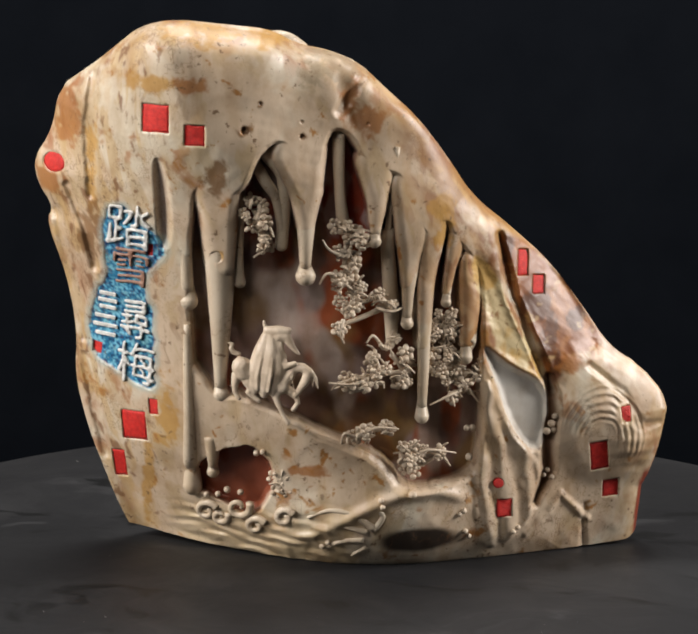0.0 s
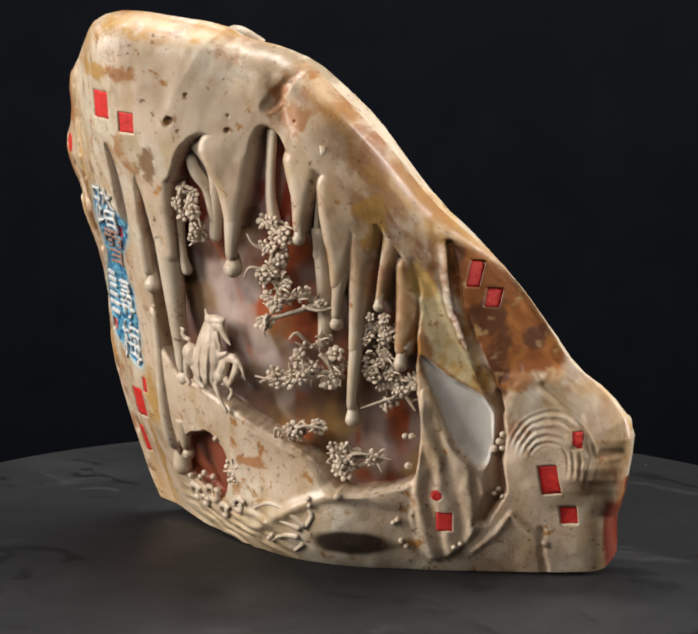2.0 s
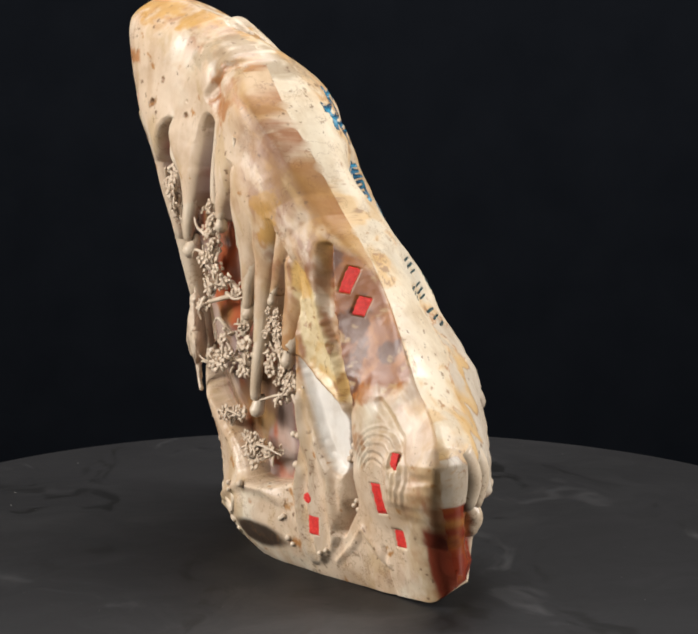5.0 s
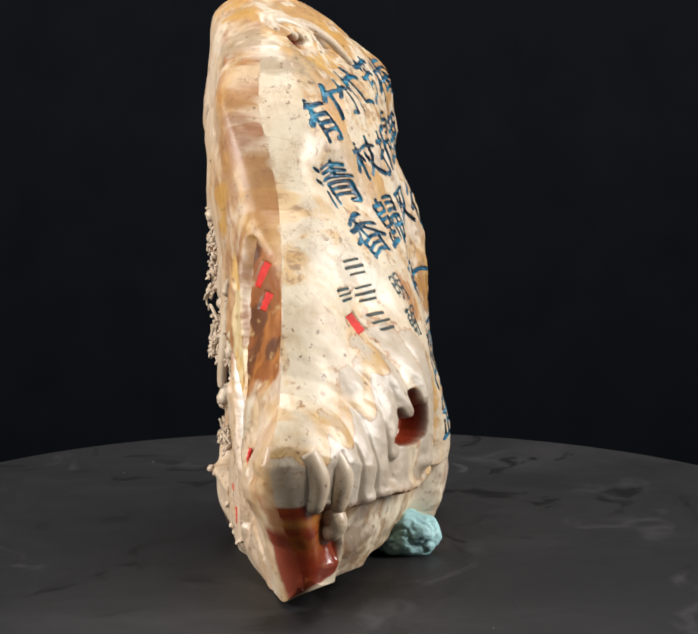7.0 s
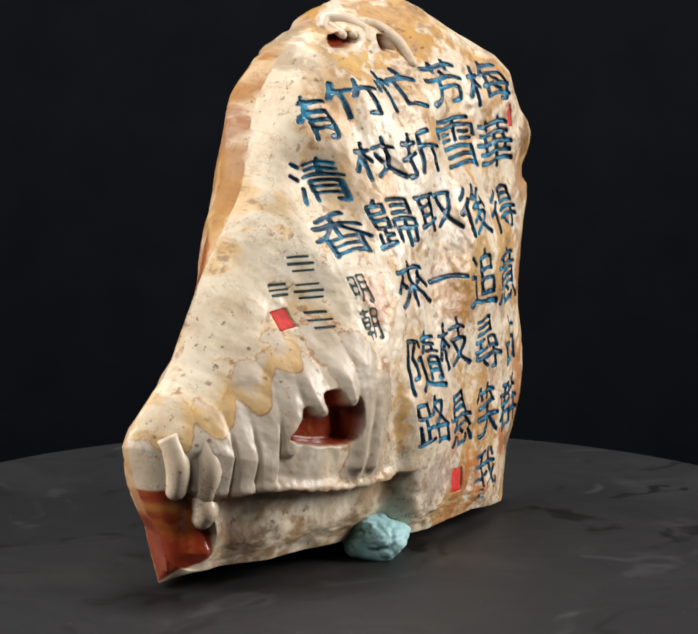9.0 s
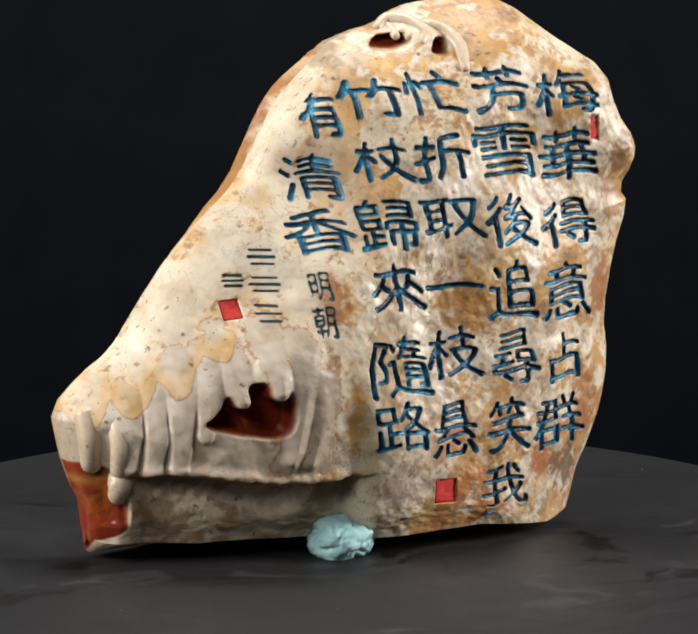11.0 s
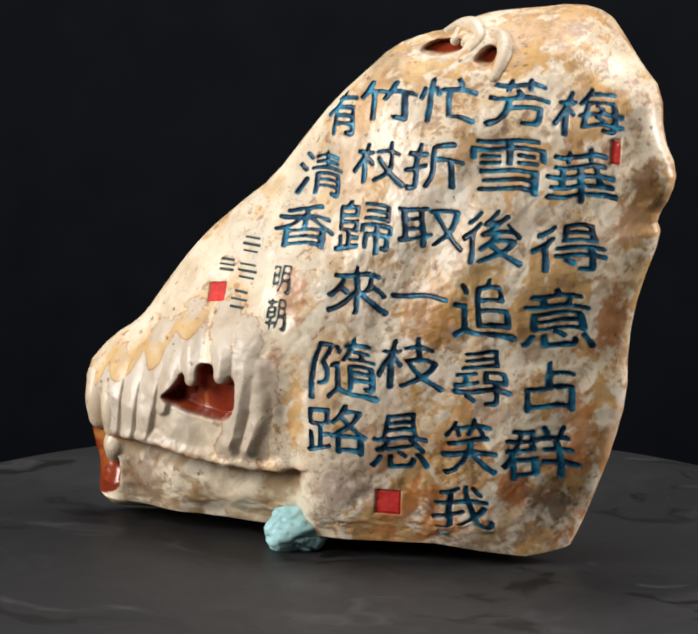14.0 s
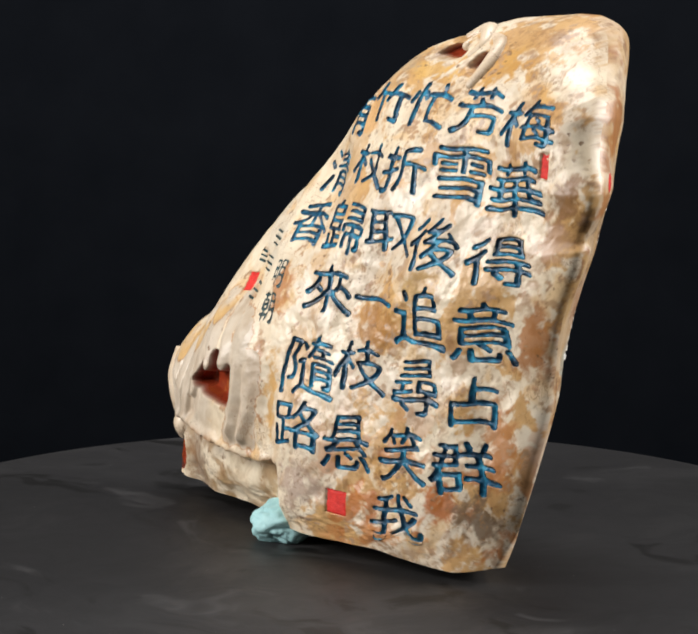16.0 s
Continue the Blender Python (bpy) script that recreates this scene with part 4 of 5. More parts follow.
# the poem, column by column: character, place of its middle, width and height
POEM = [
    [("\u6885", -71.6, 135.8, 23.2, 13.5), ("\u83ef", -70.7, 116.7, 22.6, 16.9), ("\u5f97", -68.7, 96.1, 23.1, 14.9),
     ("\u610f", -66.7, 75.2, 22.0, 18.0), ("\u5360", -66.1, 55.1, 15.7, 15.7), ("\u7fa4", -62.9, 35.0, 23.0, 17.0)],
    [("\u82b3", -49.7, 137.6, 21.5, 14.4), ("\u96ea", -48.8, 118.9, 23.3, 16.5), ("\u5f8c", -46.5, 98.6, 19.1, 16.3), ("\u8ffd", -45.3, 77.5, 19.4, 17.9),
     ("\u5c0b", -45.6, 56.8, 18.6, 16.9), ("\u7b11", -42.6, 36.5, 17.5, 17.2), ("\u6211", -41.0, 17.3, 18.3, 14.6)],
    [("\u5fd9", -27.3, 136.7, 19.5, 12.8), ("\u6298", -26.2, 118.0, 20.9, 14.3), ("\u53d6", -26.9, 100.0, 21.7, 12.4),
     ("\u4e00", -25.4, 80.1, 19.1, 4.2), ("\u679d", -23.6, 60.4, 21.2, 15.5), ("\u60ac", -22.0, 37.1, 18.0, 17.1)],
    [("\u7af9", -7.3, 135.2, 21.5, 11.5), ("\u6756", -7.4, 117.5, 19.3, 12.3), ("\u6b78", -5.4, 98.9, 19.8, 16.2),
     ("\u4f86", -5.6, 80.8, 19.9, 14.8), ("\u96a8", -4.0, 57.7, 21.9, 18.2), ("\u8def", -3.2, 39.8, 19.9, 15.2)],
    [("\u6709", 7.9, 130.6, 12.6, 13.6), ("\u6e05", 13.5, 112.5, 19.3, 13.5), ("\u9999", 15.3, 97.4, 22.7, 12.4)],
]
SMALL = [("\u660e", 19.0, 82.5, 6.7, 8.7), ("\u671d", 19.3, 72.5, 7.3, 10.2)]
TITLE = [("\u8e0f", -70.1, 103.0, 13.7, 13.8), ("\u96ea", -69.3, 90.2, 11.2, 12.0), ("\u5c0b", -68.0, 73.5, 9.5, 13.0), ("\u6885", -67.7, 59.9, 11.7, 13.7)]
FINE = 0.2


def blank(w, h):
    """An empty field of ink around the middle of a character, and its coordinates in mm."""
    nu, nv = int((w + 5) / FINE), int((h + 5) / FINE)
    U, V = np.meshgrid((np.arange(nu) - nu / 2) * FINE, (np.arange(nv) - nv / 2) * FINE)
    return np.zeros(U.shape), U, V


def blur(F, times):
    for _ in range(times):
        F = (np.roll(F, 1, 0) + 2 * F + np.roll(F, -1, 0)) / 4
        F = (np.roll(F, 1, 1) + 2 * F + np.roll(F, -1, 1)) / 4
    return F


def brush(text, w, h, tilt, seed, weight=0.0, pinch=0.0):
    """A character as a brush writes it: the font's shape stretched, swayed, swollen unevenly and rounded off. Above 0 is ink."""
    cu = bpy.data.curves.new("glyph", "FONT")
    cu.body, cu.size, cu.resolution_u = text, 1.0, 3
    tmp = bpy.data.objects.new("glyph", cu)
    scene.collection.objects.link(tmp)
    bpy.context.view_layer.update()
    me = bpy.data.meshes.new_from_object(tmp.evaluated_get(bpy.context.evaluated_depsgraph_get()))
    bpy.data.objects.remove(tmp)
    me.calc_loop_triangles()
    co = np.array([v.co[:2] for v in me.vertices])
    tris = [tuple(t.vertices) for t in me.loop_triangles]
    bpy.data.meshes.remove(me)
    lo, hi = co.min(0), co.max(0)
    co = (co - (lo + hi) / 2) / np.maximum(hi - lo, (0.3, 0.3)) * ((w - 0.6), (h - 0.6))
    F, U, V = blank(w, h)
    # the place on the written plane is led back to the font's plane
    c, s = math.cos(radians(tilt)), math.sin(radians(tilt))
    u, v = U * c + V * s, V * c - U * s
    u = u / (1 - pinch * step(-0.1 * h, 0.45 * h, V))
    v = v - 0.034 * w * np.sin(5.6 * u / w + 0.5) + 0.5 * (vnoise(u / 4.5 + seed, v / 4.5, 3) - 0.5)
    u = u + 0.04 * w * np.sin(3.0 * v / h) + 0.5 * (vnoise(u / 4.5, v / 4.5 + seed, 8) - 0.5)
    for tri in tris:
        (ax, ay), (bx, by), (cx, cy) = co[list(tri)]
        area = (bx - ax) * (cy - ay) - (by - ay) * (cx - ax)
        if abs(area) < 1e-7:
            continue
        w0 = ((bx - u) * (cy - v) - (by - v) * (cx - u)) / area
        w1 = ((cx - u) * (ay - v) - (cy - v) * (ax - u)) / area
        F[(w0 >= 0) & (w1 >= 0) & (w0 + w1 <= 1)] = 1.0
    dense = F.sum() * FINE * FINE / (w * h)
    F = blur(F, 5)
    tail = step(0.05 * w, 0.5 * w, U) * step(0.2 * h, -0.3 * h, V) + 0.6 * step(-0.15 * w, -0.5 * w, U) * step(0.1 * h, -0.4 * h, V)
    level = 0.36 + 0.55 * (dense - 0.22) - 0.20 * tail + 0.30 * (vnoise(U / 3 + 3.3 * seed, V / 3, 5) - 0.5) - weight
    return F - np.clip(level, 0.12, 0.55), U, V


def bars(w, h, count, thick):
    """Plain bars of a character's size."""
    F, U, V = blank(w, h)
    for k in range(count):
        z = h * (0.5 - (k + 0.5) / count)
        long = w * (0.5 if k % 2 else 0.42)
        F[(abs(U) < long) & (abs(V - z) < thick / 2)] = 1.0
    return blur(F, 1) - 0.35, U, V


def ink_mesh(name, ink, x, z, surface, out, depth, mat, label=""):
    """A written mark laid on the stone: its rim lies on the surface, its middle is sunk (or, below 0, raised) by the depth."""
    F, U, V = ink
    flip = -1 if out > 0 else 1
    on = F > 0
    cell = on[:-1, :-1] | on[1:, :-1] | on[:-1, 1:] | on[1:, 1:]
    gy, gx = np.gradient(F, FINE)
    g2 = np.maximum(gx * gx + gy * gy, 0.02)
    shift = np.where(on, 0, np.minimum(-F, 0.6))
    u, v = U + np.clip(gx / g2 * shift, -0.28, 0.28), V + np.clip(gy / g2 * shift, -0.28, 0.28)
    used = np.zeros(F.shape, bool)
    for a in (slice(0, -1), slice(1, None)):
        for b in (slice(0, -1), slice(1, None)):
            used[a, b] |= cell
    number = np.cumsum(used.ravel()).reshape(F.shape) - 1
    X, Z = x + flip * u[used], z + v[used]
    Y = surface(X, Z) + out * (0.07 - depth * np.clip(F[used] / 0.38, 0, 1) ** 0.75)
    j, i = np.nonzero(cell)
    quads = np.stack([number[j, i], number[j, i + 1], number[j + 1, i + 1], number[j + 1, i]], -1)
    me = bpy.data.meshes.new(name)
    me.from_pydata((np.stack([X, Y, Z], -1) * MM).tolist(), [], quads.tolist())
    me.materials.append(mat)
    me.polygons.foreach_set("use_smooth", np.ones(len(quads), bool))
    me.update()
    ob = new(name, me)
    ob.parent = carving
    if label:
        ob["label"] = label
    return ob


WRITTEN = []


def cut_for(ink, x, z, depth):
    """Sinks the field of the engraving under a mark of the back."""
    F, U, V = ink
    i0, i1 = int((x - U[0, -1] + 105) / CELL), int((x - U[0, 0] + 105) / CELL)
    j0, j1 = max(int((z + V[0, 0]) / CELL), 0), int((z + V[-1, 0]) / CELL)
    I, J = np.meshgrid(np.arange(i0, i1), np.arange(j0, j1))
    p = np.clip(((x - (I * CELL - 105)) - U[0, 0]) / FINE + 0.5, 0, F.shape[1] - 1).astype(int)
    q = np.clip((J * CELL - z - V[0, 0]) / FINE + 0.5, 0, F.shape[0] - 1).astype(int)
    f = F[q, p]
    cut = np.where(f > 0.02, depth * np.clip(f / 0.38, 0, 1) ** 0.75 + 0.35, 0)
    INK_FIELD[j0:j1, i0:i1] = np.maximum(INK_FIELD[j0:j1, i0:i1], cut)


def engrave():
    """Works out the lettering first, so that the stone can be cut for it."""
    n = 0
    for column in POEM:
        for ch, x, z, w, h in column:
            n += 1
            pinch = 0.0 if ch in "\u96ea\u6b78\u7af9\u8def\u53d6\u5fd9\u4e00" else 0.24
            WRITTEN.append((brush(ch, w, h, -2.5, n, 0.0, pinch), x, z, 0.95, INK, "character"))
    for ch, x, z, w, h in SMALL:
        WRITTEN.append((brush(ch, w, h, -2, 50, -0.06), x, z, 0.35, INK_FINE, "small_character"))
    # the name of the writer as plain bars
    for x, z, w, h in ((33.3, 90.9, 7.4, 5.6), (33.5, 83.2, 8.2, 5.6), (34.3, 75.0, 7.0, 6.4), (42.0, 84.2, 6.0, 4.6)):
        WRITTEN.append((bars(w, h, 3, 0.5), x, z, 0.3, INK_FINE, "signature_bar"))
    for (F, U, V), x, z, depth, mat, name in WRITTEN:
        F[inside(x - U, z + V, RIM) < 2.0] = -0.3
        cut_for((F, U, V), x, z, depth)


def back_uncut(X, Z):
    return back_surface(X, Z) + sample_ink(X, Z)


def build_writing():
    for ink, x, z, depth, mat, name in WRITTEN:
        ink_mesh(name, ink, x, z, back_uncut, 1, depth, mat)
    for k, (ch, x, z, w, h) in enumerate(TITLE):
        ink_mesh("title_character", brush(ch, w, h, -6, 70 + k, 0.06), x, z, front_surface, -1, -1.0, RUST if k == 1 else CHALK)
    for x, z, w, h in ((-76.1, 78.5, 5.8, 6.6), (-76.9, 70.4, 7.6, 8.4)):
        ink_mesh("signature_bar", bars(w, h, 3, 1.3), x, z, front_surface, -1, -0.8, CHALK)


# ---- loose carved figures in the cave ----
def balls(spots, sub=1):
    bm = bmesh.new()
    for x, y, z, r in spots:
        bmesh.ops.create_icosphere(bm, subdivisions=sub, radius=r * MM, matrix=Matrix.Translation(Vector((x, y, z)) * MM))
    return bm


def spray(name, blobs, seed, out=0.6, twigs=()):
    """A branch of tiny blossoms: twigs, five-petalled flowers and buds scattered within (x, z, radius) blobs."""
    rnd = random.Random(seed)
    bm = bmesh.new()
    for bx, bz, br in blobs:
        for k in range(int(6 + br * br * 0.72)):
            a, q = rnd.uniform(0, 2 * math.pi), br * math.sqrt(rnd.random())
            x, z = bx + q * math.cos(a), bz + q * math.sin(a)
            y = float(front_base(np.array(x), np.array(z))) + out + rnd.uniform(0, 3.4)
            kind = rnd.random()
            if kind < 0.42:
                r, tilt = rnd.uniform(0.8, 1.55), rnd.uniform(0, 1.2)
                for p in range(5):
                    b = tilt + p * 1.2566
                    petal = Matrix.Translation(Vector((x + r * math.cos(b), y + 0.3 * r * math.sin(b + tilt), z + r * math.sin(b))) * MM)
                    bmesh.ops.create_icosphere(bm, subdivisions=2, radius=0.66 * r * MM, matrix=petal @ Matrix.Rotation(rnd.uniform(-0.7, 0.7), 4, "X") @ Matrix.Diagonal((rnd.uniform(0.8, 1.15), 0.42, rnd.uniform(0.8, 1.15), 1)))
                bmesh.ops.create_icosphere(bm, subdivisions=1, radius=0.42 * r * MM, matrix=Matrix.Translation(Vector((x, y - 0.35 * r, z)) * MM))
            elif kind < 0.60:
                bmesh.ops.create_icosphere(bm, subdivisions=1, radius=rnd.uniform(0.45, 0.85) * MM, matrix=Matrix.Translation(Vector((x, y, z)) * MM))
            else:
                l, b = rnd.uniform(1.6, 3.6), rnd.uniform(0, 2 * math.pi)
                t = tube([(x, y + 0.6, z, 0.42), (x + 0.5 * l * math.cos(b), y - 0.2, z + 0.5 * l * math.sin(b) + 0.3, 0.36), (x + l * math.cos(b), y - 0.5, z + l * math.sin(b), 0.25)], 6, 3)
                tmp = bpy.data.meshes.new("twig")
                t.to_mesh(tmp)
                t.free()
                bm.from_mesh(tmp)
                bpy.data.meshes.remove(tmp)
    for (ax, az, ar), (bx, bz, br) in zip(blobs, blobs[1:]):
        y0, y1 = (float(front_base(np.array(q), np.array(w))) + out + 2.6 for q, w in ((ax, az), (bx, bz)))
        t = tube([(ax, y0, az, 0.9), ((ax + bx) / 2 + 0.6, (y0 + y1) / 2, (az + bz) / 2, 0.8), (bx, y1, bz, 0.7)], 7, 4)
        tmp = bpy.data.meshes.new("twig")
        t.to_mesh(tmp)
        t.free()
        bm.from_mesh(tmp)
        bpy.data.meshes.remove(tmp)
    for line in twigs:
        t = tube([(x, float(front_base(np.array(x), np.array(z))) + out + (1.6 if k == 0 else 0.2), z, 0.62 - 0.36 * k / (len(line) - 1)) for k, (x, z) in enumerate(line)], 7, 4)
        tmp = bpy.data.meshes.new("twig")
        t.to_mesh(tmp)
        t.free()
        bm.from_mesh(tmp)
        bpy.data.meshes.remove(tmp)
    return part(name, bm, IVORY, carving, "pale carved spray of plum blossom")


def build_sprays():
    spray("blossom_spray", [(-34.2, 110.0, 3.2), (-33.1, 104.0, 3.6), (-30.7, 98.6, 1.6)], 1)
    spray("blossom_spray", [(-7.2, 101.1, 5.2), (-7.7, 93.1, 4.6), (-6.2, 86.4, 4.4), (-5.5, 81.0, 4.0), (2.4, 83.4, 3.4), (5.8, 80.6, 2.0), (-8.7, 75.0, 1.8)], 2, 0.6, [[(-8, 96), (-12, 98), (-14, 101)], [(-9, 90), (-13, 91), (-15, 88)], [(2, 80), (7, 79), (11, 80.5)], [(-8, 77), (-9, 73), (-8, 70)]])
    spray("blossom_spray", [(6.7, 65.7, 5.4), (10.2, 60.1, 4.4), (2.2, 59.7, 4.6), (-3.8, 57.9, 2.6), (-7.7, 57.7, 1.4)], 3, 0.6, [[(0, 58), (-6, 57.2), (-12, 57.8)], [(4, 68), (1, 72), (-1, 70)]])
    spray("blossom_spray", [(23.4, 74.3, 4.0), (22.9, 67.6, 4.4), (24.4, 60.8, 4.4), (29.9, 58.4, 4.6), (34.0, 60.2, 2.6), (30.0, 53.6, 2.8), (25.9, 52.5, 1.8)], 4, 0.6, [[(30, 54), (25, 52.5), (19, 50)], [(31, 54), (34, 50)]])
    spray("blossom_spray", [(-3.4, 40.5, 3.4), (0.5, 42.5, 2.2), (5.2, 43.0, 1.2)], 5, 0.6, [[(-3, 40), (2, 43.5), (9, 43)], [(-3, 40), (-7, 42), (-8, 39)]])
    spray("blossom_spray", [(12.1, 35.8, 3.2), (16.2, 34.2, 3.2), (22.3, 34.6, 1.4), (13.0, 29.4, 2.0)], 6, 0.6, [[(13, 33), (18, 36), (27, 34.5)], [(13, 35), (10, 38)]])
    spray("blossom_spray", [(-25.2, 27.5, 2.4), (-24.1, 23.8, 2.4)], 7, -0.5)


def build_waves():
    def y_at(x, z, d):
        return float(front_base(np.array(x), np.array(z))) + d

    for x, z, r, turn in ((-46.1, 14.0, 3.4, 1), (-37.0, 16.9, 3.6, -1), (-31.9, 11.1, 3.0, 1), (-42.2, 13.0, 2.6, -1), (-23.8, 14.8, 3.0, 1)):
        pts = []
        for k in range(10):
            q = 1 - k / 12
            b = turn * k * 0.75 + 0.5
            px, pz = x + r * q * math.cos(b), z + r * q * math.sin(b)
            pts.append((px, y_at(px, pz, -0.1), pz, 1.25 - 0.06 * k))
        part("wave_curl", tube(pts, 8, 3), DRIP, carving)
    for line in ([(2, 12, 1.2), (-4, 16.5, 1.0), (-11, 18, 0.8), (-17, 15.5, 0.6)], [(0, 11, 1.0), (-5, 12.5, 0.8), (-9, 13.5, 0.6)],
                 [(-1, 8.5, 1.0), (-7, 8.2, 0.8), (-12, 5.5, 0.6)], [(0, 6.5, 0.9), (-4, 3.6, 0.6)], [(2, 12, 1.0), (4.4, 16, 0.9), (2.4, 18.4, 0.6)]):
        part("wave_prong", tube([(x, y_at(x, z, 0.2), z, r) for x, z, r in line], 8, 4), DRIP, carving)
    for x, z, r in ((30.7, 41.8, 1.0), (32.5, 41.7, 1.1), (31.5, 32.6, 1.2), (29.6, 16.2, 0.9), (28.3, 15.2, 0.8), (30.2, 9.5, 0.9), (31.4, 7.9, 0.8),
                    (58.5, 43.5, 1.0), (57.5, 41.3, 1.2), (56.1, 39.1, 1.2), (58.3, 39.4, 1.0), (56.8, 26.7, 0.8), (55.6, 25.1, 0.8), (58.2, 24.4, 0.8),
                    (45.5, 8.5, 0.8), (47.1, 9.6, 0.8), (3.8, 21.3, 0.9), (4.2, 19.2, 0.8), (-32.2, 34.9, 1.0), (-30.6, 35.8, 0.9), (13.2, 22.9, 1.2),
                    (-46.5, 19.9, 1.0), (-43.0, 20.0, 1.0), (-40.4, 21.9, 1.1), (-36.5, 21.5, 1.0), (-12.9, 6.1, 0.9), (-11.4, 7.4, 0.8)):
        inner = float(front_surface(np.array([x]), np.array([z]))[0])
        part("pearl", balls([(x, min(inner - 0.5 * r, y_at(x, z, 2.0)), z, r)], 2), IVORY, carving)


def build_donkey():
    """A small carved donkey with a cloaked, hooded rider, one piece."""
    x0, z0 = -29.0, 62.0
    y0 = float(front_base(np.array(x0), np.array(z0))) + 1.2
    spots = []

    def limb(pts):
        for (ax, ay, az, ar), (bx, by, bz, br) in zip(pts, pts[1:]):
            n = max(3, int(6 * math.dist((ax, ay, az), (bx, by, bz)) / max(ar, br, 0.5)))
            for k in range(n + 1):
                t = k / n
                spots.append((x0 + ax + t * (bx - ax), y0 + ay + t * (by - ay), z0 + az + t * (bz - az), ar + t * (br - ar)))

    # rump, barrel and chest
    limb([(-8.0, -0.3, 0.7, 3.0), (-7.2, -0.2, -1.1, 2.8), (-3.6, 0.2, -1.6, 2.5), (0.7, 0.0, -3.0, 2.6), (3.4, -0.3, -5.3, 2.5)])
    # tail
    limb([(-8.9, 0.2, 4.4, 0.8), (-10.4, 0.2, 4.9, 0.8), (-11.1, 0.0, 6.1, 0.7), (-10.6, 0.0, 7.3, 0.6), (-11.7, 0.0, 7.8, 0.4)])
    # hind legs
    limb([(-9.3, 0.0, -2.1, 1.7), (-9.9, 0.0, -4.9, 1.1), (-9.8, 0.0, -7.2, 0.8), (-8.7, -0.2, -8.9, 0.8)])
    limb([(-6.3, -0.6, -3.5, 1.7), (-5.2, -0.8, -5.8, 1.1), (-6.2, -0.8, -7.0, 0.8), (-4.2, -0.8, -8.6, 0.8), (-3.0, -0.8, -9.5, 0.8)])
    # fore legs
    limb([(2.0, -0.5, -7.2, 1.5), (1.8, -0.8, -8.6, 1.1), (2.9, -0.8, -11.6, 0.8), (4.1, -0.8, -14.0, 0.7), (5.4, -0.6, -16.2, 0.8)])
    limb([(5.8, -0.3, -6.7, 1.4), (7.6, -0.5, -8.6, 0.8), (8.1, -0.5, -10.2, 0.7), (6.8, -0.5, -12.2, 0.8)])
    # neck, drooping head and ears
    limb([(4.1, -0.3, -3.5, 2.3), (6.6, -0.6, 0.3, 1.7), (9.2, -0.9, 0.5, 1.4), (10.9, -1.1, -0.9, 1.4)])
    limb([(10.9, -1.1, -0.9, 1.4), (9.8, -1.2, -3.9, 1.4), (8.5, -1.2, -6.0, 1.0), (7.3, -1.2, -7.8, 0.8)])
    limb([(11.3, -1.4, 0.0, 0.6), (12.8, -1.5, -2.5, 0.6), (13.6, -1.5, -5.7, 0.3)])
    limb([(10.9, -0.6, -0.7, 0.5), (12.1, -0.5, -3.5, 0.5), (12.1, -0.5, -5.3, 0.3)])
    # reins
    limb([(6.4, -2.0, 0.3, 0.3), (6.3, -2.2, -3.5, 0.2), (7.1, -2.0, -7.2, 0.2)])
    # cloak in hanging folds
    limb([(-1.0, -0.4, 9.6, 1.7), (-2.3, -0.6, 4.9, 2.6), (-3.6, -0.7, -0.2, 2.9), (-4.2, -0.8, -4.4, 2.2), (-4.2, -0.8, -6.5, 1.2)])
    limb([(0.1, -0.5, 9.6, 1.9), (0.1, -0.9, 4.9, 2.8), (-0.8, -1.2, -0.7, 3.0), (-1.4, -1.2, -5.3, 2.2), (-1.6, -1.2, -7.7, 1.1)])
    limb([(1.3, -0.5, 8.2, 1.8), (1.8, -0.9, 3.5, 2.4), (1.8, -1.2, -1.1, 2.3), (1.0, -1.2, -5.3, 1.7), (0.7, -1.2, -7.4, 0.9)])
    limb([(2.4, -0.6, 4.9, 1.6), (3.4, -1.0, 1.7, 1.7), (3.0, -1.2, -1.6, 1.4)])
    limb([(-2.5, -3.0, 3.5, 0.5), (-3.6, -3.4, -1.6, 0.6), (-3.6, -2.6, -5.8, 0.5)])
    limb([(0.5, -3.3, 3.5, 0.5), (0.1, -3.9, -1.6, 0.6), (-0.5, -3.0, -6.3, 0.5)])
    # arm to the reins
    limb([(2.4, -1.6, 3.0, 1.1), (4.5, -2.0, 1.0, 1.0), (6.8, -2.0, 1.9, 0.8)])
    # hood with its peak, and the knot behind
    limb([(-0.6, -0.6, 11.4, 1.5), (2.0, -1.0, 11.4, 1.8), (4.5, -1.0, 11.2, 1.5), (5.4, -1.0, 11.8, 0.8)])
    limb([(2.4, -1.0, 10.0, 1.9), (4.5, -1.2, 9.6, 1.5), (6.2, -1.3, 6.8, 1.0), (8.2, -1.4, 4.5, 0.4)])
    limb([(2.8, -1.2, 7.7, 1.0), (3.3, -1.4, 5.4, 0.8), (4.3, -1.4, 3.7, 0.5)])
    limb([(-0.9, -0.4, 11.9, 0.7), (-1.6, -0.4, 13.1, 0.6), (-1.8, -0.4, 14.3, 0.4)])
    ob = part("donkey_figure", balls(spots, 2), IVORY, carving, "small carved donkey carrying a cloaked rider")
    m = ob.modifiers.new("merge", "REMESH")
    m.mode, m.voxel_size, m.use_smooth_shade = "VOXEL", 0.0002, True
    soft = ob.modifiers.new("soften", "SMOOTH")
    soft.factor, soft.iterations = 0.5, 14


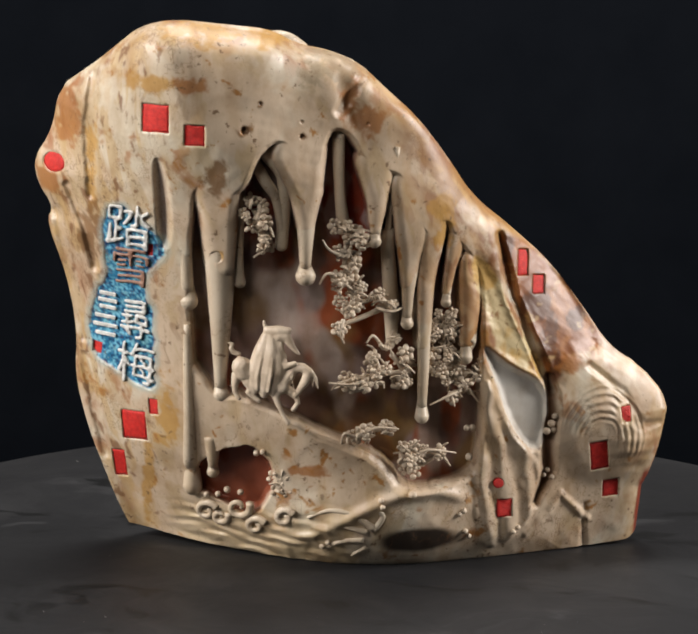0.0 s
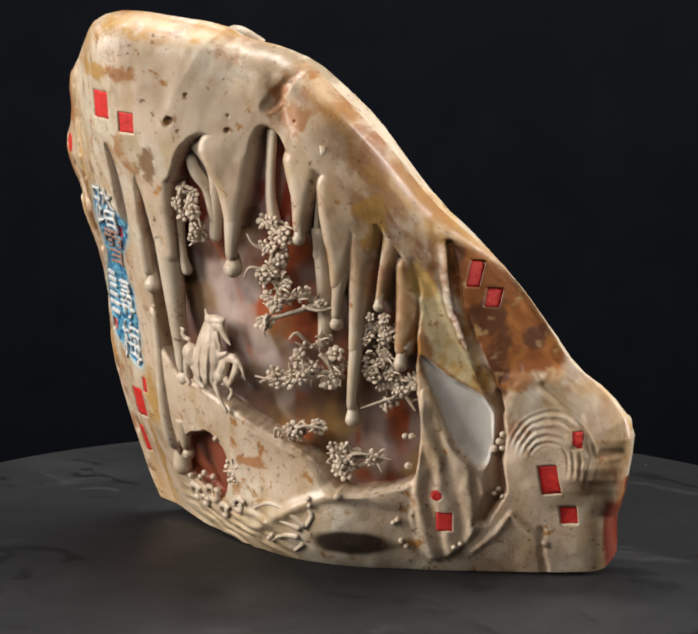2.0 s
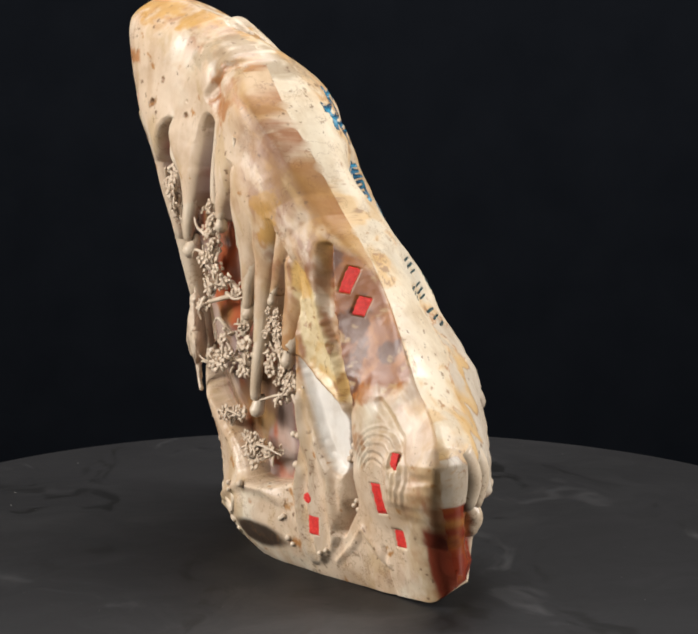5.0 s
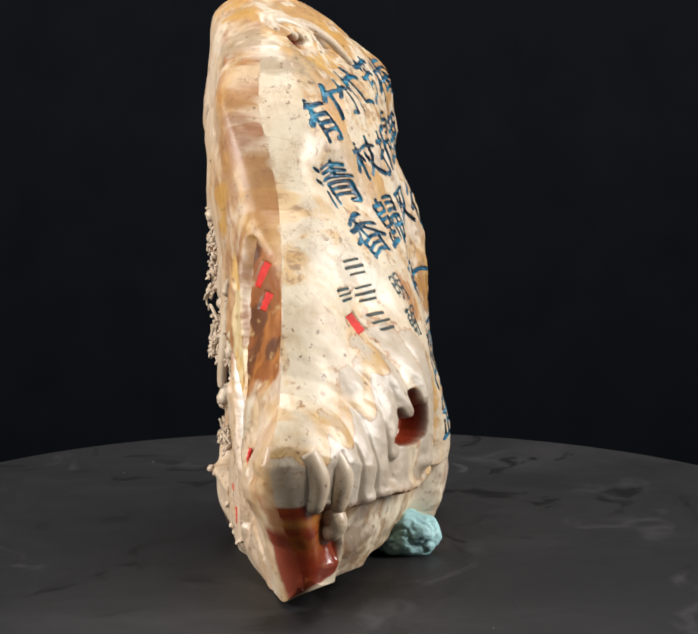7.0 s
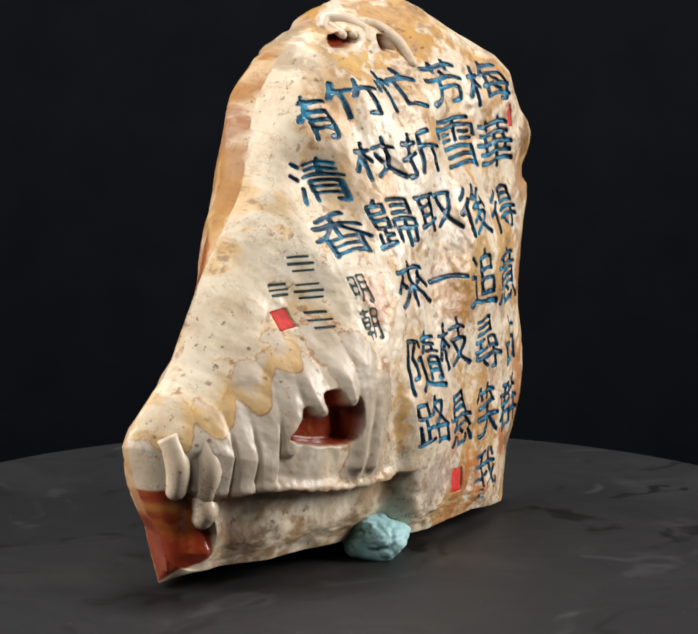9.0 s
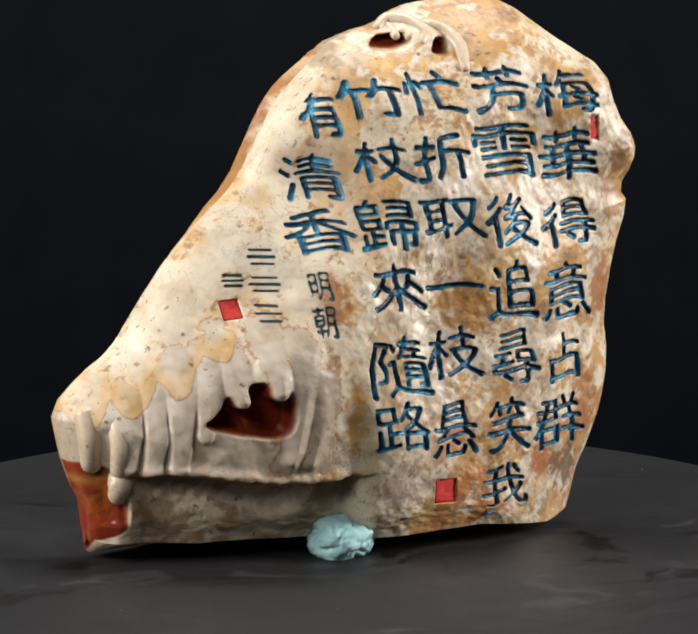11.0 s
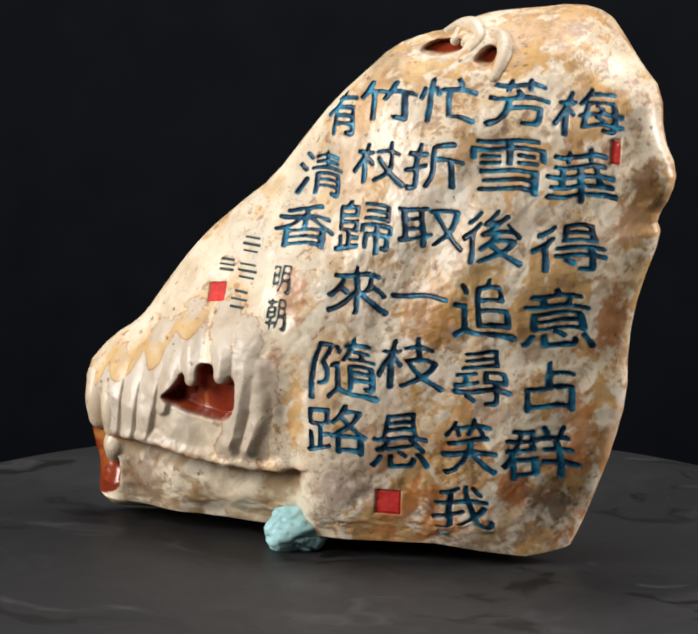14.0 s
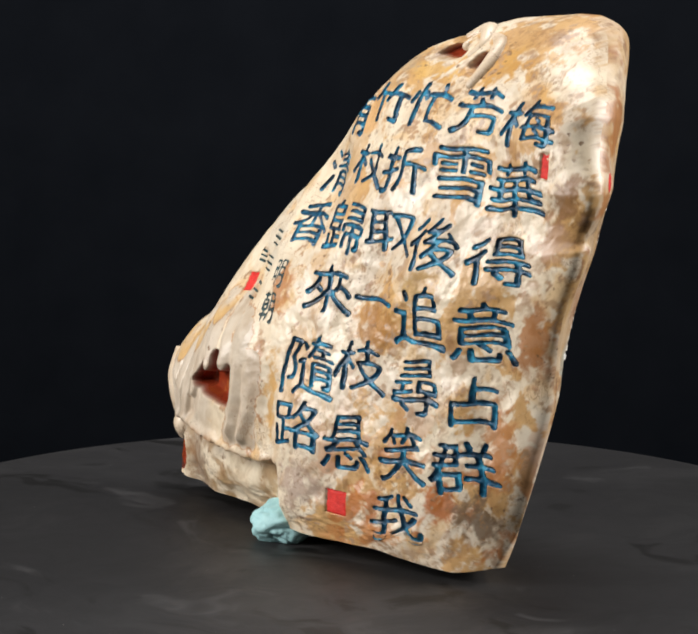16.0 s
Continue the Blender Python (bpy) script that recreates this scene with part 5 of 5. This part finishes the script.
# ---- turntable, putty, room ----
def revolve(profile, sides=128):
    bm = bmesh.new()
    rows = [[bm.verts.new((r * math.cos(2 * math.pi * k / sides), r * math.sin(2 * math.pi * k / sides), z)) for k in range(sides)] for r, z in profile]
    for a, b in zip(rows, rows[1:]):
        for k in range(sides):
            bm.faces.new((a[k], a[(k + 1) % sides], b[(k + 1) % sides], b[k]))
    bm.faces.new(rows[0][::-1])
    bm.faces.new(rows[-1])
    bmesh.ops.recalc_face_normals(bm, faces=bm.faces)
    return bm


turntable = tagged(new("turntable"), "round dark slate turntable with worn matte top", "turntable")
part("disc", revolve([(0.165, -0.016), (0.167, -0.014), (0.167, -0.007), (0.1655, -0.0035), (0.162, -0.0012), (0.156, 0.0)]), SLATE, turntable)
part("foot", revolve([(0.12, -0.8), (0.09, -0.75), (0.09, -0.016)]), CLOTH, turntable)


def build_putty():
    bm = bmesh.new()
    bmesh.ops.create_icosphere(bm, subdivisions=5, radius=1.0)
    for v in bm.verts:
        c = v.co.copy()
        n = noise.noise(c * 1.4) * 0.22 - 0.10 * (1 - min(1, abs(noise.noise(c * 1.2 + Vector((3, 1, 2)))) * 9)) + 0.03 * noise.noise(c * 5) - 0.07 * (1 - min(1, abs(noise.noise(c * 2.6 + Vector((7, 2, 5)))) * 7)) - 0.03 * (1 - min(1, abs(noise.noise(c * 5.5)) * 6))
        v.co = c * (1 + n)
        v.co = Vector((v.co.x * 10.5, v.co.y * 9.5, max(v.co.z * 7.4 + 5.4, 0.0))) * MM
    ob = part("putty_lump", bm, PUTTY, None)
    tagged(ob, "pale blue putty lump propping the stone on the turntable", "putty")
    return ob


def box(name, lo, hi, mat, label, category=""):
    bm = bmesh.new()
    bmesh.ops.create_cube(bm, size=1, matrix=Matrix.Translation([(a + b) / 2 for a, b in zip(lo, hi)]) @ Matrix.Diagonal([b - a for a, b in zip(lo, hi)] + [1]))
    ob = part(name, bm, mat, None)
    return tagged(ob, label, category, kind="structure")


box("backdrop", (-2.0, 1.3, -0.8), (2.0, 1.35, 2.2), CLOTH, "plain black studio backdrop", "backdrop")
box("wall_left", (-2.05, -2.2, -0.8), (-2.0, 1.35, 2.2), CLOTH, "black studio wall", "wall")
box("wall_right", (2.0, -2.2, -0.8), (2.05, 1.35, 2.2), CLOTH, "black studio wall", "wall")
box("wall_behind", (-2.0, -2.25, -0.8), (2.0, -2.2, 2.2), CLOTH, "black studio wall", "wall")
box("ceiling", (-2.05, -2.25, 2.2), (2.05, 1.35, 2.25), CLOTH, "black studio ceiling", "ceiling")
box("floor", (-2.05, -2.25, -0.85), (2.05, 1.35, -0.8), CLOTH, "black studio floor", "floor")

engrave()
build_body(carving)
build_drips()
build_back_drips()
build_top_curls()


for s in SEALS_FRONT:
    deep = float(front_depth(np.array([s[0]]), np.array([s[1]]))[0][0])
    plate(*s, front_base, deep - 0.35, RED, "seal", "recessed red seal")
for s in SEALS_BACK:
    deep = float(back_depth(np.array([s[0]]), np.array([s[1]]))[0][0])
    plate(*s, back_base, deep - 0.35, RED, "seal", "recessed red seal")
build_writing()
build_sprays()
build_waves()
build_donkey()
settle(carving)
putty = build_putty()


def motions():
    """Everything on the turntable turns with it at an even pace."""
    def turn(t):
        return 4.83 - 14.545 * t
    rows = [t * 2.0 for t in range(9)]
    walk(turntable, [(t, pose(0, 0, 0, 0, 0, turn(t))) for t in rows])
    walk(carving, [(t, pose(0, 0, 0, 0, 0, turn(t))) for t in rows])
    at = pose(0.0135, 0.0175, 0)
    walk(putty, [(t, pose(0, 0, 0, 0, 0, turn(t)) @ at) for t in rows])


motions()
